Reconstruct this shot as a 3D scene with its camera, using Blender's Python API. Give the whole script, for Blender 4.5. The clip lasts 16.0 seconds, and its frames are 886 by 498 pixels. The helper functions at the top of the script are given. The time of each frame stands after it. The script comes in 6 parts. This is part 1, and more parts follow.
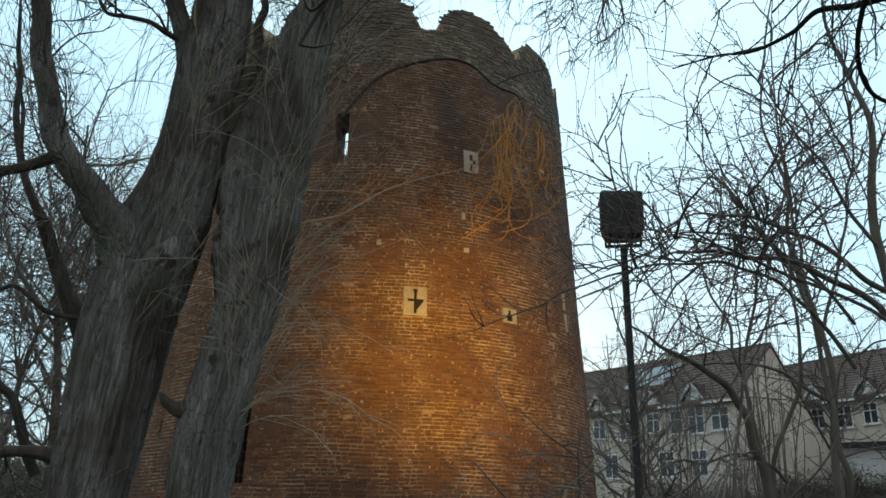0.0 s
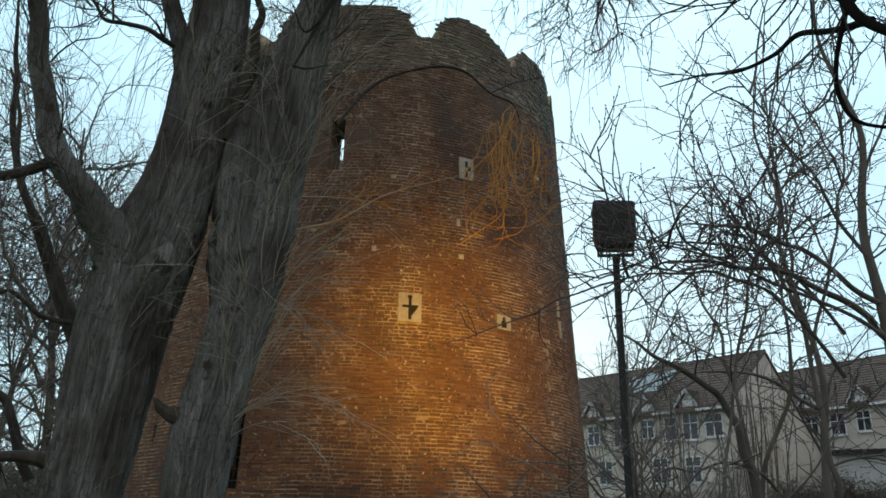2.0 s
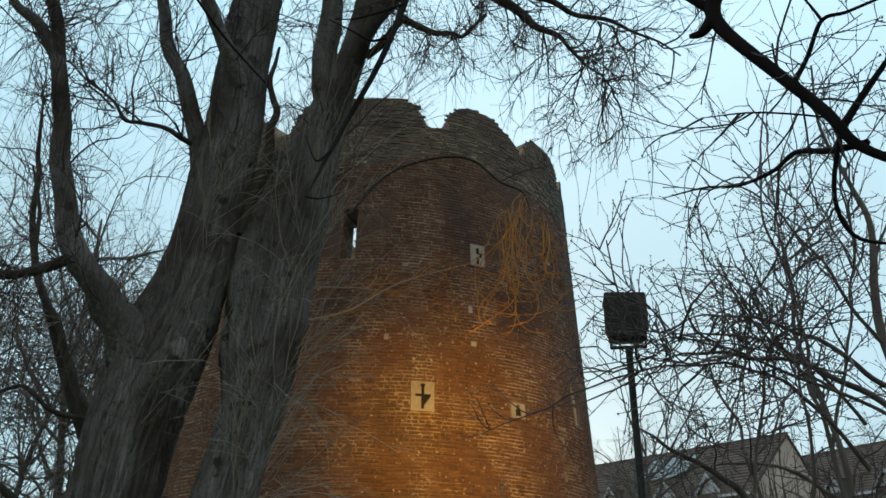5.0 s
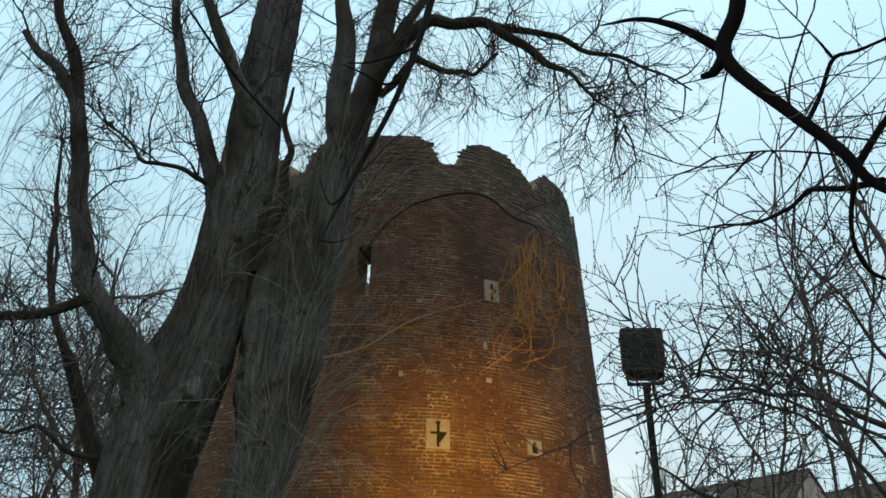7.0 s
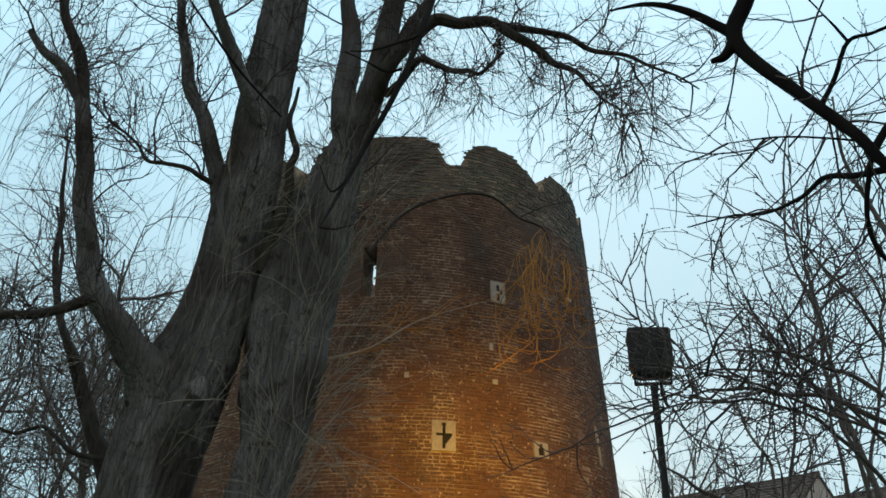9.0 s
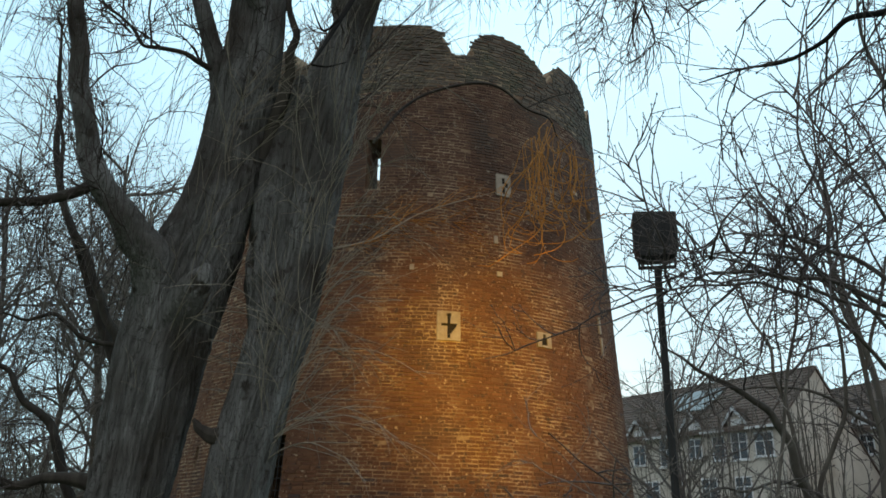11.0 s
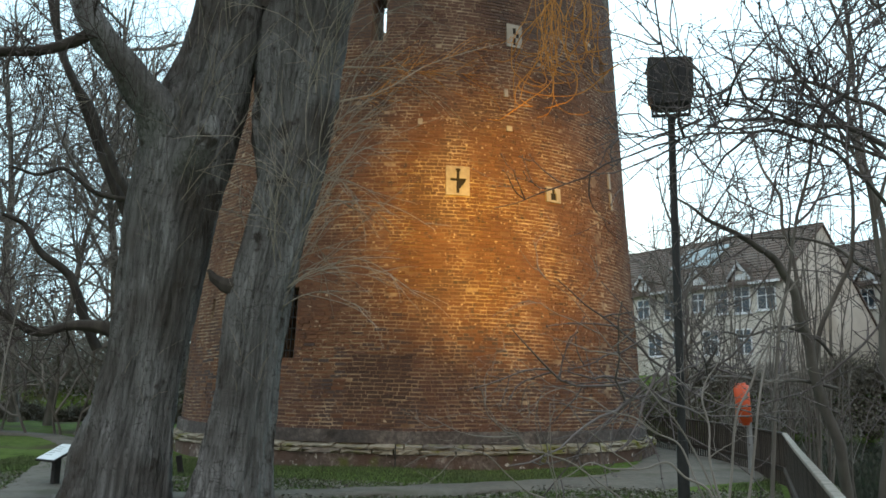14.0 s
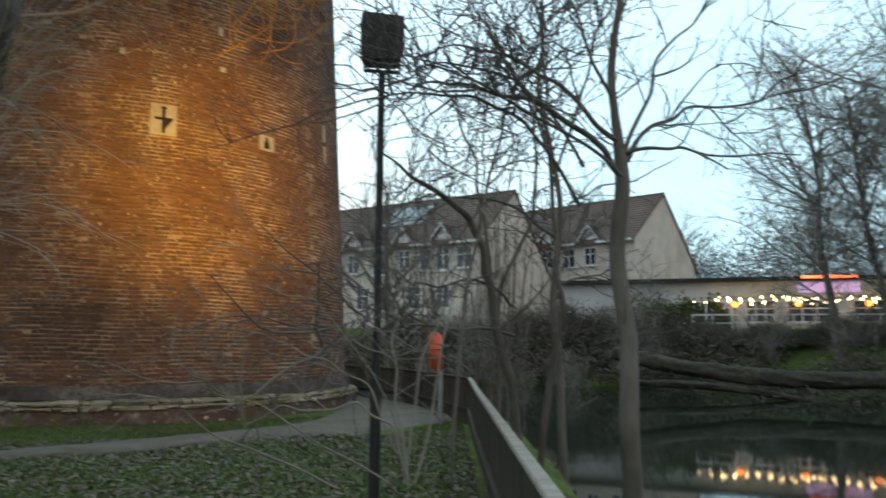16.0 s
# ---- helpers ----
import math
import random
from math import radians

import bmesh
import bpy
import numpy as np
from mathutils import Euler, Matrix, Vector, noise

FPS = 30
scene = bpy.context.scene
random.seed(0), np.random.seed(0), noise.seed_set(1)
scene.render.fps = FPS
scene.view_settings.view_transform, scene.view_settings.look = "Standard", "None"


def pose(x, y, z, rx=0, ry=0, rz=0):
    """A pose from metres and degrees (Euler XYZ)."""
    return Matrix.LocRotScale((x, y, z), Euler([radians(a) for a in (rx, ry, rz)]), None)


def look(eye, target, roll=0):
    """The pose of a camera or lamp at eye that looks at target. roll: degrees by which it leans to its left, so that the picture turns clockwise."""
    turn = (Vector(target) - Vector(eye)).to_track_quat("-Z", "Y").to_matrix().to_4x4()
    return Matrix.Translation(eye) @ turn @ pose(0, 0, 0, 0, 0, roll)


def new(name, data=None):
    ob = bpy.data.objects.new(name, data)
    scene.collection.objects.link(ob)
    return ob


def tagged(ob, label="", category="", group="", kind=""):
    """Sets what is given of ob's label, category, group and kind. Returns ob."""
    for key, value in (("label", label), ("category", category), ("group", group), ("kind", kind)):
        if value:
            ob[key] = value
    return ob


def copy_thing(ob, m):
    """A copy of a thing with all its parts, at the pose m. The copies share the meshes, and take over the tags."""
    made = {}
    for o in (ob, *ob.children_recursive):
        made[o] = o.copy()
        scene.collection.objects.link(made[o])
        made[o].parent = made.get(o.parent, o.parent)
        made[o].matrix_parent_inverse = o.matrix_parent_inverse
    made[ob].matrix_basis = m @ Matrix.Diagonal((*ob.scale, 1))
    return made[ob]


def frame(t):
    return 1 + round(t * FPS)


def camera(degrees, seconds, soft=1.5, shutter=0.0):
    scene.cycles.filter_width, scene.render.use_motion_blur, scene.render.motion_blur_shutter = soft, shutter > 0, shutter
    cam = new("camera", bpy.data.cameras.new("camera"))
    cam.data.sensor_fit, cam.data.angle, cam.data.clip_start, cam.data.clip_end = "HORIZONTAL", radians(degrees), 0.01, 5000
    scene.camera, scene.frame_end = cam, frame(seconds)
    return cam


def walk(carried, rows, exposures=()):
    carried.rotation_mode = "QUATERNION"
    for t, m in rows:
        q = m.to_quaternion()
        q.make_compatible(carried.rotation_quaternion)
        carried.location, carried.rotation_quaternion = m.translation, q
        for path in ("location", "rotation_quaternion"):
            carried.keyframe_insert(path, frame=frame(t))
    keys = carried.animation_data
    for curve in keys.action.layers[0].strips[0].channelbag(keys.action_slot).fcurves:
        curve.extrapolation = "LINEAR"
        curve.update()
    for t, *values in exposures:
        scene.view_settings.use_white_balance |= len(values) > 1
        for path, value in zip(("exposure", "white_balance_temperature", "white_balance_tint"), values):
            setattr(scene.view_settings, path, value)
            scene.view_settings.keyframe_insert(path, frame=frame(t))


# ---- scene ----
cam = camera(58.91, 16.0, soft=1.6, shutter=0.4)
# seconds, x, y, z, yaw, pitch, roll
ROWS = [
    (0.0, -0.0, 0.001, 1.51, -0.0, 18.468, 0.818),
    (0.5, -0.0, -0.002, 1.515, -0.072, 18.511, 0.841),
    (1.0, 0.005, -0.024, 1.513, -0.165, 18.594, 1.01),
    (1.5, 0.011, -0.038, 1.516, -0.208, 18.617, 1.109),
    (2.0, 0.018, -0.064, 1.522, -0.318, 18.834, 1.051),
    (2.5, 0.027, -0.104, 1.521, -0.352, 19.108, 0.838),
    (3.0, 0.027, -0.117, 1.545, -0.374, 19.741, 0.75),
    (3.5, 0.027, -0.123, 1.566, -0.271, 20.874, 0.51),
    (4.0, 0.025, -0.139, 1.588, -0.022, 22.447, 0.532),
    (6.5, 0.028, -0.144, 1.638, 1.758, 26.722, 0.738),
    (7.0, 0.025, -0.147, 1.641, 1.901, 27.307, 0.679),
    (7.5, 0.023, -0.148, 1.645, 2.032, 27.728, 0.697),
    (8.0, 0.02, -0.144, 1.647, 2.183, 27.929, 0.69),
    (10.3, 0.05, 0.04, 1.565, 2.7, 23.36, 1.16),
    (10.5, 0.05, 0.048, 1.552, 2.715, 22.189, 1.156),
    (11.0, 0.05, 0.063, 1.521, 2.771, 20.223, 1.09),
    (11.5, 0.056, 0.057, 1.503, 2.908, 18.4, 1.346),
    (12.0, 0.051, 0.068, 1.477, 3.011, 16.71, 1.19),
    (12.5, 0.046, 0.087, 1.463, 3.098, 14.557, 1.19),
    (13.0, 0.044, 0.102, 1.449, 3.203, 12.554, 1.168),
    (13.5, 0.041, 0.108, 1.444, 3.265, 10.979, 1.115),
    (14.0, 0.044, 0.113, 1.44, 3.241, 9.984, 1.031),
    (14.5, 0.05, 0.134, 1.441, 3.19, 9.244, 1.026),
    (15.0, -0.002, 0.182, 1.422, 0.498, 8.161, 1.476),
    (15.5, 0.029, 0.141, 1.41, -8.974, 8.222, 0.763),
    (16.0, 0.122, 0.119, 1.389, -17.675, 6.927, 0.508),
]
EXPOSURES = [(0.0, -0.23), (3.0, -0.29), (4.0, -0.42), (6.5, -0.55), (8.0, -0.55), (10.5, -0.42), (11.0, -0.28), (12.0, -0.07), (13.0, 0.24), (14.0, 0.46), (15.0, 0.5), (16.0, 0.08)]
walk(cam, [(t, pose(x, y, z, 90 + pitch, 0, yaw) @ pose(0, 0, 0, 0, 0, roll)) for t, x, y, z, yaw, pitch, roll in ROWS], EXPOSURES)

# ---------------------------------------------------------------- world and light
TC = (-1.78, 20.63)          # tower axis
R0, TAPER = 5.72, 0.0573     # radius at the foot, loss of radius per metre

world = bpy.data.worlds.new("dusk_sky")
scene.world = world
world.use_nodes = True
wn, wl = world.node_tree.nodes, world.node_tree.links
wn.clear()
sky = wn.new("ShaderNodeTexSky")
sky.sky_type, sky.sun_disc = "NISHITA", False
sky.sun_elevation, sky.sun_rotation = radians(4), radians(0)
sky.air_density, sky.dust_density, sky.ozone_density = 1.0, 2.0, 2.0
wtc = wn.new("ShaderNodeTexCoord")
wno = wn.new("ShaderNodeTexNoise")
wno.inputs["Scale"].default_value, wno.inputs["Detail"].default_value = 1.6, 3.0
wramp = wn.new("ShaderNodeValToRGB")
wramp.color_ramp.elements[0].position, wramp.color_ramp.elements[0].color = 0.34, (0.57, 0.99, 1.20, 1)
wramp.color_ramp.elements[1].position, wramp.color_ramp.elements[1].color = 0.66, (0.82, 1.13, 1.26, 1)
wmix = wn.new("ShaderNodeMix")
wmix.data_type, wmix.blend_type = "RGBA", "ADD"
wmix.inputs[0].default_value = 0.035
wbg = wn.new("ShaderNodeBackground")
wbg.inputs["Strength"].default_value = 1.0
wout = wn.new("ShaderNodeOutputWorld")
wl.new(wtc.outputs["Generated"], wno.inputs["Vector"])
wl.new(wno.outputs["Fac"], wramp.inputs["Fac"])
wl.new(wramp.outputs["Color"], wmix.inputs[6])
wl.new(sky.outputs["Color"], wmix.inputs[7])
# the evening sky is brightest ahead, towards the last light, and dims overhead and behind
wsep = wn.new("ShaderNodeSeparateXYZ")
wl.new(wtc.outputs["Generated"], wsep.inputs[0])
wdim = wn.new("ShaderNodeMapRange")
wdim.interpolation_type = "SMOOTHSTEP"
wdim.inputs["From Min"].default_value, wdim.inputs["From Max"].default_value = -0.45, 0.45
wdim.inputs["To Min"].default_value, wdim.inputs["To Max"].default_value = 0.0, 1.0
wl.new(wsep.outputs["Y"], wdim.inputs["Value"])
wback = wn.new("ShaderNodeMix")
wback.data_type = "RGBA"
wback.inputs[6].default_value = (0.71, 0.75, 0.79, 1)
wl.new(wdim.outputs["Result"], wback.inputs[0])
wl.new(wmix.outputs[2], wback.inputs[7])
# and a little brighter high up, where the cloud thins
wup = wn.new("ShaderNodeMapRange")
wup.interpolation_type = "SMOOTHSTEP"
wup.inputs["From Min"].default_value, wup.inputs["From Max"].default_value = 0.35, 0.70
wup.inputs["To Min"].default_value, wup.inputs["To Max"].default_value = 1.0, 1.28
wl.new(wsep.outputs["Z"], wup.inputs["Value"])
wl.new(wup.outputs["Result"], wbg.inputs["Strength"])
wl.new(wback.outputs[2], wbg.inputs["Color"])
wl.new(wbg.outputs["Background"], wout.inputs["Surface"])

sun_data = bpy.data.lights.new("sun", "SUN")
sun_data.energy, sun_data.angle, sun_data.color = 0.12, radians(60), (1.0, 0.95, 0.88)
sun = new("sun", sun_data)
sun.matrix_world = look((0, 0, 0), (0.1, -0.5, -1.0))

# the floodlight that shines on the tower
flood_data = bpy.data.lights.new("floodlight_beam", "SPOT")
flood_data.energy, flood_data.color = 3500, (1.0, 0.52, 0.010)
flood_data.spot_size, flood_data.spot_blend, flood_data.shadow_soft_size = radians(46), 1.0, 0.12
flood = new("floodlight_beam", flood_data)
flood.matrix_world = look((1.70, 7.46, 4.24), (0.36, 15.5, 4.62))
# the wide skirt of the same lamp
skirt_data = bpy.data.lights.new("floodlight_skirt", "SPOT")
skirt_data.energy, skirt_data.color = 410, (1.0, 0.49, 0.03)
skirt_data.spot_size, skirt_data.spot_blend, skirt_data.shadow_soft_size = radians(84), 1.0, 0.12
skirt = new("floodlight_skirt", skirt_data)
skirt.matrix_world = look((1.70, 7.46, 4.24), (-0.3, 15.4, 4.0))

# ---------------------------------------------------------------- materials
def rgb(c):
    return (*c, 1)


def material(name, colors, scale=4.0, detail=6.0, rough=0.85, bump=0.3, bump_scale=None, stretch=(1, 1, 1), metal=0.0, island=0.0, spots=None, rand_object=False, spec=0.3, dist=0.02):
    """Procedural material: large and small noise through a colour ramp, bump, and variation piece by piece."""
    m = bpy.data.materials.new(name)
    m.use_nodes = True
    n, l = m.node_tree.nodes, m.node_tree.links
    b = n["Principled BSDF"]
    b.inputs["Roughness"].default_value, b.inputs["Metallic"].default_value = rough, metal
    b.inputs["Specular IOR Level"].default_value = spec
    tc = n.new("ShaderNodeTexCoord")
    mp = n.new("ShaderNodeMapping")
    mp.inputs["Scale"].default_value = stretch
    l.new(tc.outputs["Object"], mp.inputs["Vector"])
    fine = n.new("ShaderNodeTexNoise")
    fine.inputs["Scale"].default_value, fine.inputs["Detail"].default_value = scale, detail
    big = n.new("ShaderNodeTexNoise")
    big.inputs["Scale"].default_value, big.inputs["Detail"].default_value = scale * 0.13, 4
    l.new(mp.outputs[0], fine.inputs["Vector"])
    l.new(mp.outputs[0], big.inputs["Vector"])
    mixv = n.new("ShaderNodeMath")
    mixv.operation = "MULTIPLY_ADD"
    mixv.inputs[1].default_value = 0.5
    half = n.new("ShaderNodeMath")
    half.operation = "MULTIPLY"
    half.inputs[1].default_value = 0.5
    l.new(big.outputs["Fac"], half.inputs[0])
    l.new(fine.outputs["Fac"], mixv.inputs[0])
    l.new(half.outputs[0], mixv.inputs[2])
    value = mixv.outputs[0]
    if island or rand_object:
        if rand_object:
            src = n.new("ShaderNodeObjectInfo").outputs["Random"]
        else:
            src = n.new("ShaderNodeNewGeometry").outputs["Random Per Island"]
        lerp = n.new("ShaderNodeMix")
        lerp.inputs[0].default_value = island or 0.7
        l.new(value, lerp.inputs[2])
        l.new(src, lerp.inputs[3])
        value = lerp.outputs[0]
    ramp = n.new("ShaderNodeValToRGB")
    els = ramp.color_ramp.elements
    lo, hi = (0.02, 0.98) if (island or rand_object) else (0.32, 0.68)
    while len(els) < len(colors):
        els.new(0.5)
    for i, c in enumerate(colors):
        els[i].position = lo + (hi - lo) * i / max(1, len(colors) - 1)
        els[i].color = rgb(c)
    l.new(value, ramp.inputs["Fac"])
    col = ramp.outputs["Color"]
    for c2, sc, lo2, hi2 in (spots if isinstance(spots, list) else [spots] if spots else []):
        sp = n.new("ShaderNodeTexNoise")
        sp.inputs["Scale"].default_value, sp.inputs["Detail"].default_value = sc, 8
        l.new(tc.outputs["Object"], sp.inputs["Vector"])
        mr = n.new("ShaderNodeMapRange")
        mr.inputs["From Min"].default_value, mr.inputs["From Max"].default_value = lo2, hi2
        l.new(sp.outputs["Fac"], mr.inputs["Value"])
        mx = n.new("ShaderNodeMix")
        mx.data_type = "RGBA"
        l.new(mr.outputs["Result"], mx.inputs[0])
        l.new(col, mx.inputs[6])
        mx.inputs[7].default_value = rgb(c2)
        col = mx.outputs[2]
    l.new(col, b.inputs["Base Color"])
    if bump:
        bn = n.new("ShaderNodeTexNoise")
        bn.inputs["Scale"].default_value, bn.inputs["Detail"].default_value = bump_scale or scale * 2, 8
        l.new(mp.outputs[0], bn.inputs["Vector"])
        bp = n.new("ShaderNodeBump")
        bp.inputs["Strength"].default_value, bp.inputs["Distance"].default_value = bump, dist
        l.new(bn.outputs["Fac"], bp.inputs["Height"])
        l.new(bp.outputs["Normal"], b.inputs["Normal"])
    return m


def glow(name, color, strength):
    m = bpy.data.materials.new(name)
    m.use_nodes = True
    b = m.node_tree.nodes["Principled BSDF"]
    b.inputs["Base Color"].default_value = rgb(color)
    b.inputs["Emission Color"].default_value = rgb(color)
    b.inputs["Emission Strength"].default_value = strength
    return m


BRICK = material("old_red_brick", [(0.062, 0.036, 0.025), (0.118, 0.056, 0.033), (0.148, 0.070, 0.039), (0.172, 0.086, 0.047), (0.225, 0.13, 0.075)], 9, island=0.62, bump=0.7, spots=[((0.075, 0.052, 0.042), 0.55, 0.53, 0.70), ((0.055, 0.042, 0.038), 8.0, 0.57, 0.72), ((0.46, 0.36, 0.25), 14.0, 0.62, 0.68)])
# darker, greyer brick for the upper wall
BRICK_HIGH = material("dark_upper_brick", [(0.045, 0.028, 0.022), (0.095, 0.05, 0.036), (0.135, 0.073, 0.048), (0.19, 0.125, 0.085)], 9, island=0.5, bump=0.7, spots=[((0.075, 0.065, 0.055), 0.9, 0.5, 0.75), ((0.30, 0.25, 0.18), 9.0, 0.63, 0.72)])
# darker, duller brick for the lowest courses
BRICK_LOW = material("dark_lower_brick", [(0.05, 0.034, 0.03), (0.095, 0.05, 0.038), (0.125, 0.064, 0.044), (0.17, 0.10, 0.07)], 9, island=0.6, bump=0.7, spots=[((0.07, 0.055, 0.052), 0.8, 0.48, 0.62), ((0.30, 0.25, 0.20), 15.0, 0.61, 0.68)])
BRICK_TOP = material("weathered_parapet_brick", [(0.05, 0.044, 0.037), (0.095, 0.08, 0.064), (0.145, 0.12, 0.095), (0.24, 0.205, 0.165)], 9, island=0.5, bump=0.6, spots=((0.10, 0.10, 0.07), 1.3, 0.5, 0.7))
BRICK_ONE = material("dark_single_brick", [(0.05, 0.034, 0.03), (0.095, 0.05, 0.038), (0.125, 0.064, 0.044), (0.17, 0.10, 0.07)], 9, rand_object=True, bump=0.7, spots=[((0.075, 0.052, 0.042), 0.55, 0.53, 0.70), ((0.055, 0.042, 0.038), 8.0, 0.57, 0.72), ((0.46, 0.36, 0.25), 14.0, 0.62, 0.68)])
MORTAR = material("lime_mortar", [(0.20, 0.135, 0.085), (0.36, 0.27, 0.175), (0.56, 0.45, 0.31)], 6, bump=0.6, spots=[((0.15, 0.085, 0.052), 0.9, 0.46, 0.60), ((0.17, 0.105, 0.065), 4.0, 0.50, 0.62)])
FOOTING = material("red_brown_rubble_footing", [(0.04, 0.034, 0.03), (0.085, 0.065, 0.055), (0.14, 0.11, 0.095), (0.34, 0.30, 0.27)], 11, bump=1.0, spots=[((0.10, 0.065, 0.05), 1.2, 0.48, 0.6), ((0.45, 0.42, 0.38), 9.0, 0.62, 0.68), ((0.10, 0.11, 0.03), 2.0, 0.56, 0.66)])
FLINT = material("flint_rubble", [(0.06, 0.052, 0.045), (0.14, 0.12, 0.10), (0.30, 0.26, 0.21)], 7, bump=1.0, spots=((0.16, 0.17, 0.07), 2.0, 0.5, 0.65))
LEDGE_STONE = material("mossy_ledge_stone", [(0.11, 0.10, 0.07), (0.22, 0.195, 0.145), (0.36, 0.33, 0.26)], 8, bump=0.7, stretch=(1, 1, 4), spots=((0.13, 0.125, 0.025), 1.6, 0.53, 0.62))
STONE = material("pale_limestone", [(0.27, 0.23, 0.18), (0.36, 0.32, 0.26), (0.43, 0.385, 0.32)], 8, bump=0.4)
DARK = material("dark_void_timber", [(0.012, 0.011, 0.01), (0.03, 0.027, 0.024)], 6, bump=0.2)
IRON = material("black_painted_iron", [(0.012, 0.013, 0.013), (0.03, 0.031, 0.03)], 20, rough=0.5, bump=0.15)
BARK = material("willow_bark", [(0.095, 0.093, 0.087), (0.155, 0.155, 0.148), (0.215, 0.217, 0.21), (0.30, 0.303, 0.296)], 20, stretch=(1, 1, 0.07), bump=1.0, bump_scale=30, dist=0.07, spots=[((0.07, 0.06, 0.05), 0.9, 0.48, 0.66), ((0.06, 0.052, 0.045), 3.2, 0.62, 0.68)])


def cracked(m, scale, stretch, color, width, strength=1.0, dist=0.03):
    """Adds dark cracks that run along the bark, in colour and relief."""
    n, l = m.node_tree.nodes, m.node_tree.links
    b = n["Principled BSDF"]
    tc = n.new("ShaderNodeTexCoord")
    mp = n.new("ShaderNodeMapping")
    mp.inputs["Scale"].default_value = stretch
    nz = n.new("ShaderNodeTexNoise")
    nz.inputs["Scale"].default_value, nz.inputs["Detail"].default_value = scale, 3
    l.new(tc.outputs["Object"], mp.inputs["Vector"])
    l.new(mp.outputs[0], nz.inputs["Vector"])
    sb = n.new("ShaderNodeMath")
    sb.operation = "SUBTRACT"
    sb.inputs[1].default_value = 0.5
    ab = n.new("ShaderNodeMath")
    ab.operation = "ABSOLUTE"
    mr = n.new("ShaderNodeMapRange")
    mr.inputs["From Max"].default_value = width
    l.new(nz.outputs["Fac"], sb.inputs[0])
    l.new(sb.outputs[0], ab.inputs[0])
    l.new(ab.outputs[0], mr.inputs["Value"])
    mx = n.new("ShaderNodeMix")
    mx.data_type = "RGBA"
    mx.inputs[6].default_value = rgb(color)
    l.new(mr.outputs["Result"], mx.inputs[0])
    l.new(b.inputs["Base Color"].links[0].from_socket, mx.inputs[7])
    bp = n.new("ShaderNodeBump")
    bp.inputs["Strength"].default_value, bp.inputs["Distance"].default_value = strength, dist
    l.new(mr.outputs["Result"], bp.inputs["Height"])
    l.new(b.inputs["Normal"].links[0].from_socket, bp.inputs["Normal"])
    l.new(mx.outputs[2], b.inputs["Base Color"])
    l.new(bp.outputs["Normal"], b.inputs["Normal"])




def plated(m, scale, stretch, color, width, strength=1.0, dist=0.03, warp=0.25):
    """Parts the bark into long plates with dark furrows between, in colour and relief."""
    n, l = m.node_tree.nodes, m.node_tree.links
    b = n["Principled BSDF"]
    tc = n.new("ShaderNodeTexCoord")
    mp = n.new("ShaderNodeMapping")
    mp.inputs["Scale"].default_value = stretch
    nz = n.new("ShaderNodeTexNoise")
    nz.inputs["Scale"].default_value, nz.inputs["Detail"].default_value = 3.0, 4
    add = n.new("ShaderNodeVectorMath")
    add.operation = "MULTIPLY_ADD"
    add.inputs[1].default_value = (warp, warp, warp)
    l.new(tc.outputs["Object"], nz.inputs["Vector"])
    l.new(tc.outputs["Object"], mp.inputs["Vector"])
    l.new(nz.outputs["Color"], add.inputs[0])
    l.new(mp.outputs[0], add.inputs[2])
    vo = n.new("ShaderNodeTexVoronoi")
    vo.feature = "DISTANCE_TO_EDGE"
    vo.inputs["Scale"].default_value = scale
    l.new(add.outputs[0], vo.inputs["Vector"])
    mr = n.new("ShaderNodeMapRange")
    mr.interpolation_type = "SMOOTHSTEP"
    mr.inputs["From Max"].default_value = width
    l.new(vo.outputs["Distance"], mr.inputs["Value"])
    mx = n.new("ShaderNodeMix")
    mx.data_type = "RGBA"
    mx.inputs[6].default_value = rgb(color)
    l.new(mr.outputs["Result"], mx.inputs[0])
    l.new(b.inputs["Base Color"].links[0].from_socket, mx.inputs[7])
    bp = n.new("ShaderNodeBump")
    bp.inputs["Strength"].default_value, bp.inputs["Distance"].default_value = strength, dist
    l.new(mr.outputs["Result"], bp.inputs["Height"])
    l.new(b.inputs["Normal"].links[0].from_socket, bp.inputs["Normal"])
    l.new(mx.outputs[2], b.inputs["Base Color"])
    l.new(bp.outputs["Normal"], b.inputs["Normal"])


plated(BARK, 19.0, (1, 1, 0.045), (0.115, 0.111, 0.103), 0.07, 0.6, 0.025, 0.2)
cracked(BARK, 4.0, (0.35, 0.35, 1.3), (0.085, 0.08, 0.072), 0.006, 0.4, 0.015)
TWIG = material("willow_twigs", [(0.17, 0.15, 0.12), (0.31, 0.275, 0.22), (0.48, 0.43, 0.35)], 3, bump=0, island=0.4)
TWIG_DARK = material("dark_bare_twigs", [(0.035, 0.028, 0.026), (0.075, 0.06, 0.054), (0.13, 0.11, 0.095)], 3, bump=0, island=0.4)
TWIG_GOLD = material("golden_willow_shoots", [(0.42, 0.17, 0.03), (0.60, 0.29, 0.06)], 3, bump=0, island=0.4)
TWIG_GREY = material("grey_shrub_twigs", [(0.13, 0.115, 0.10), (0.26, 0.235, 0.205)], 5, bump=0.3, island=0.4)
TWIG_NEAR = material("dark_budded_twigs", [(0.07, 0.059, 0.058), (0.12, 0.103, 0.099), (0.18, 0.157, 0.148)], 3, bump=0, island=0.4)
TWIG_FAR = material("brown_grey_twigs", [(0.12, 0.108, 0.095), (0.20, 0.184, 0.165), (0.31, 0.29, 0.26)], 3, bump=0, island=0.4)
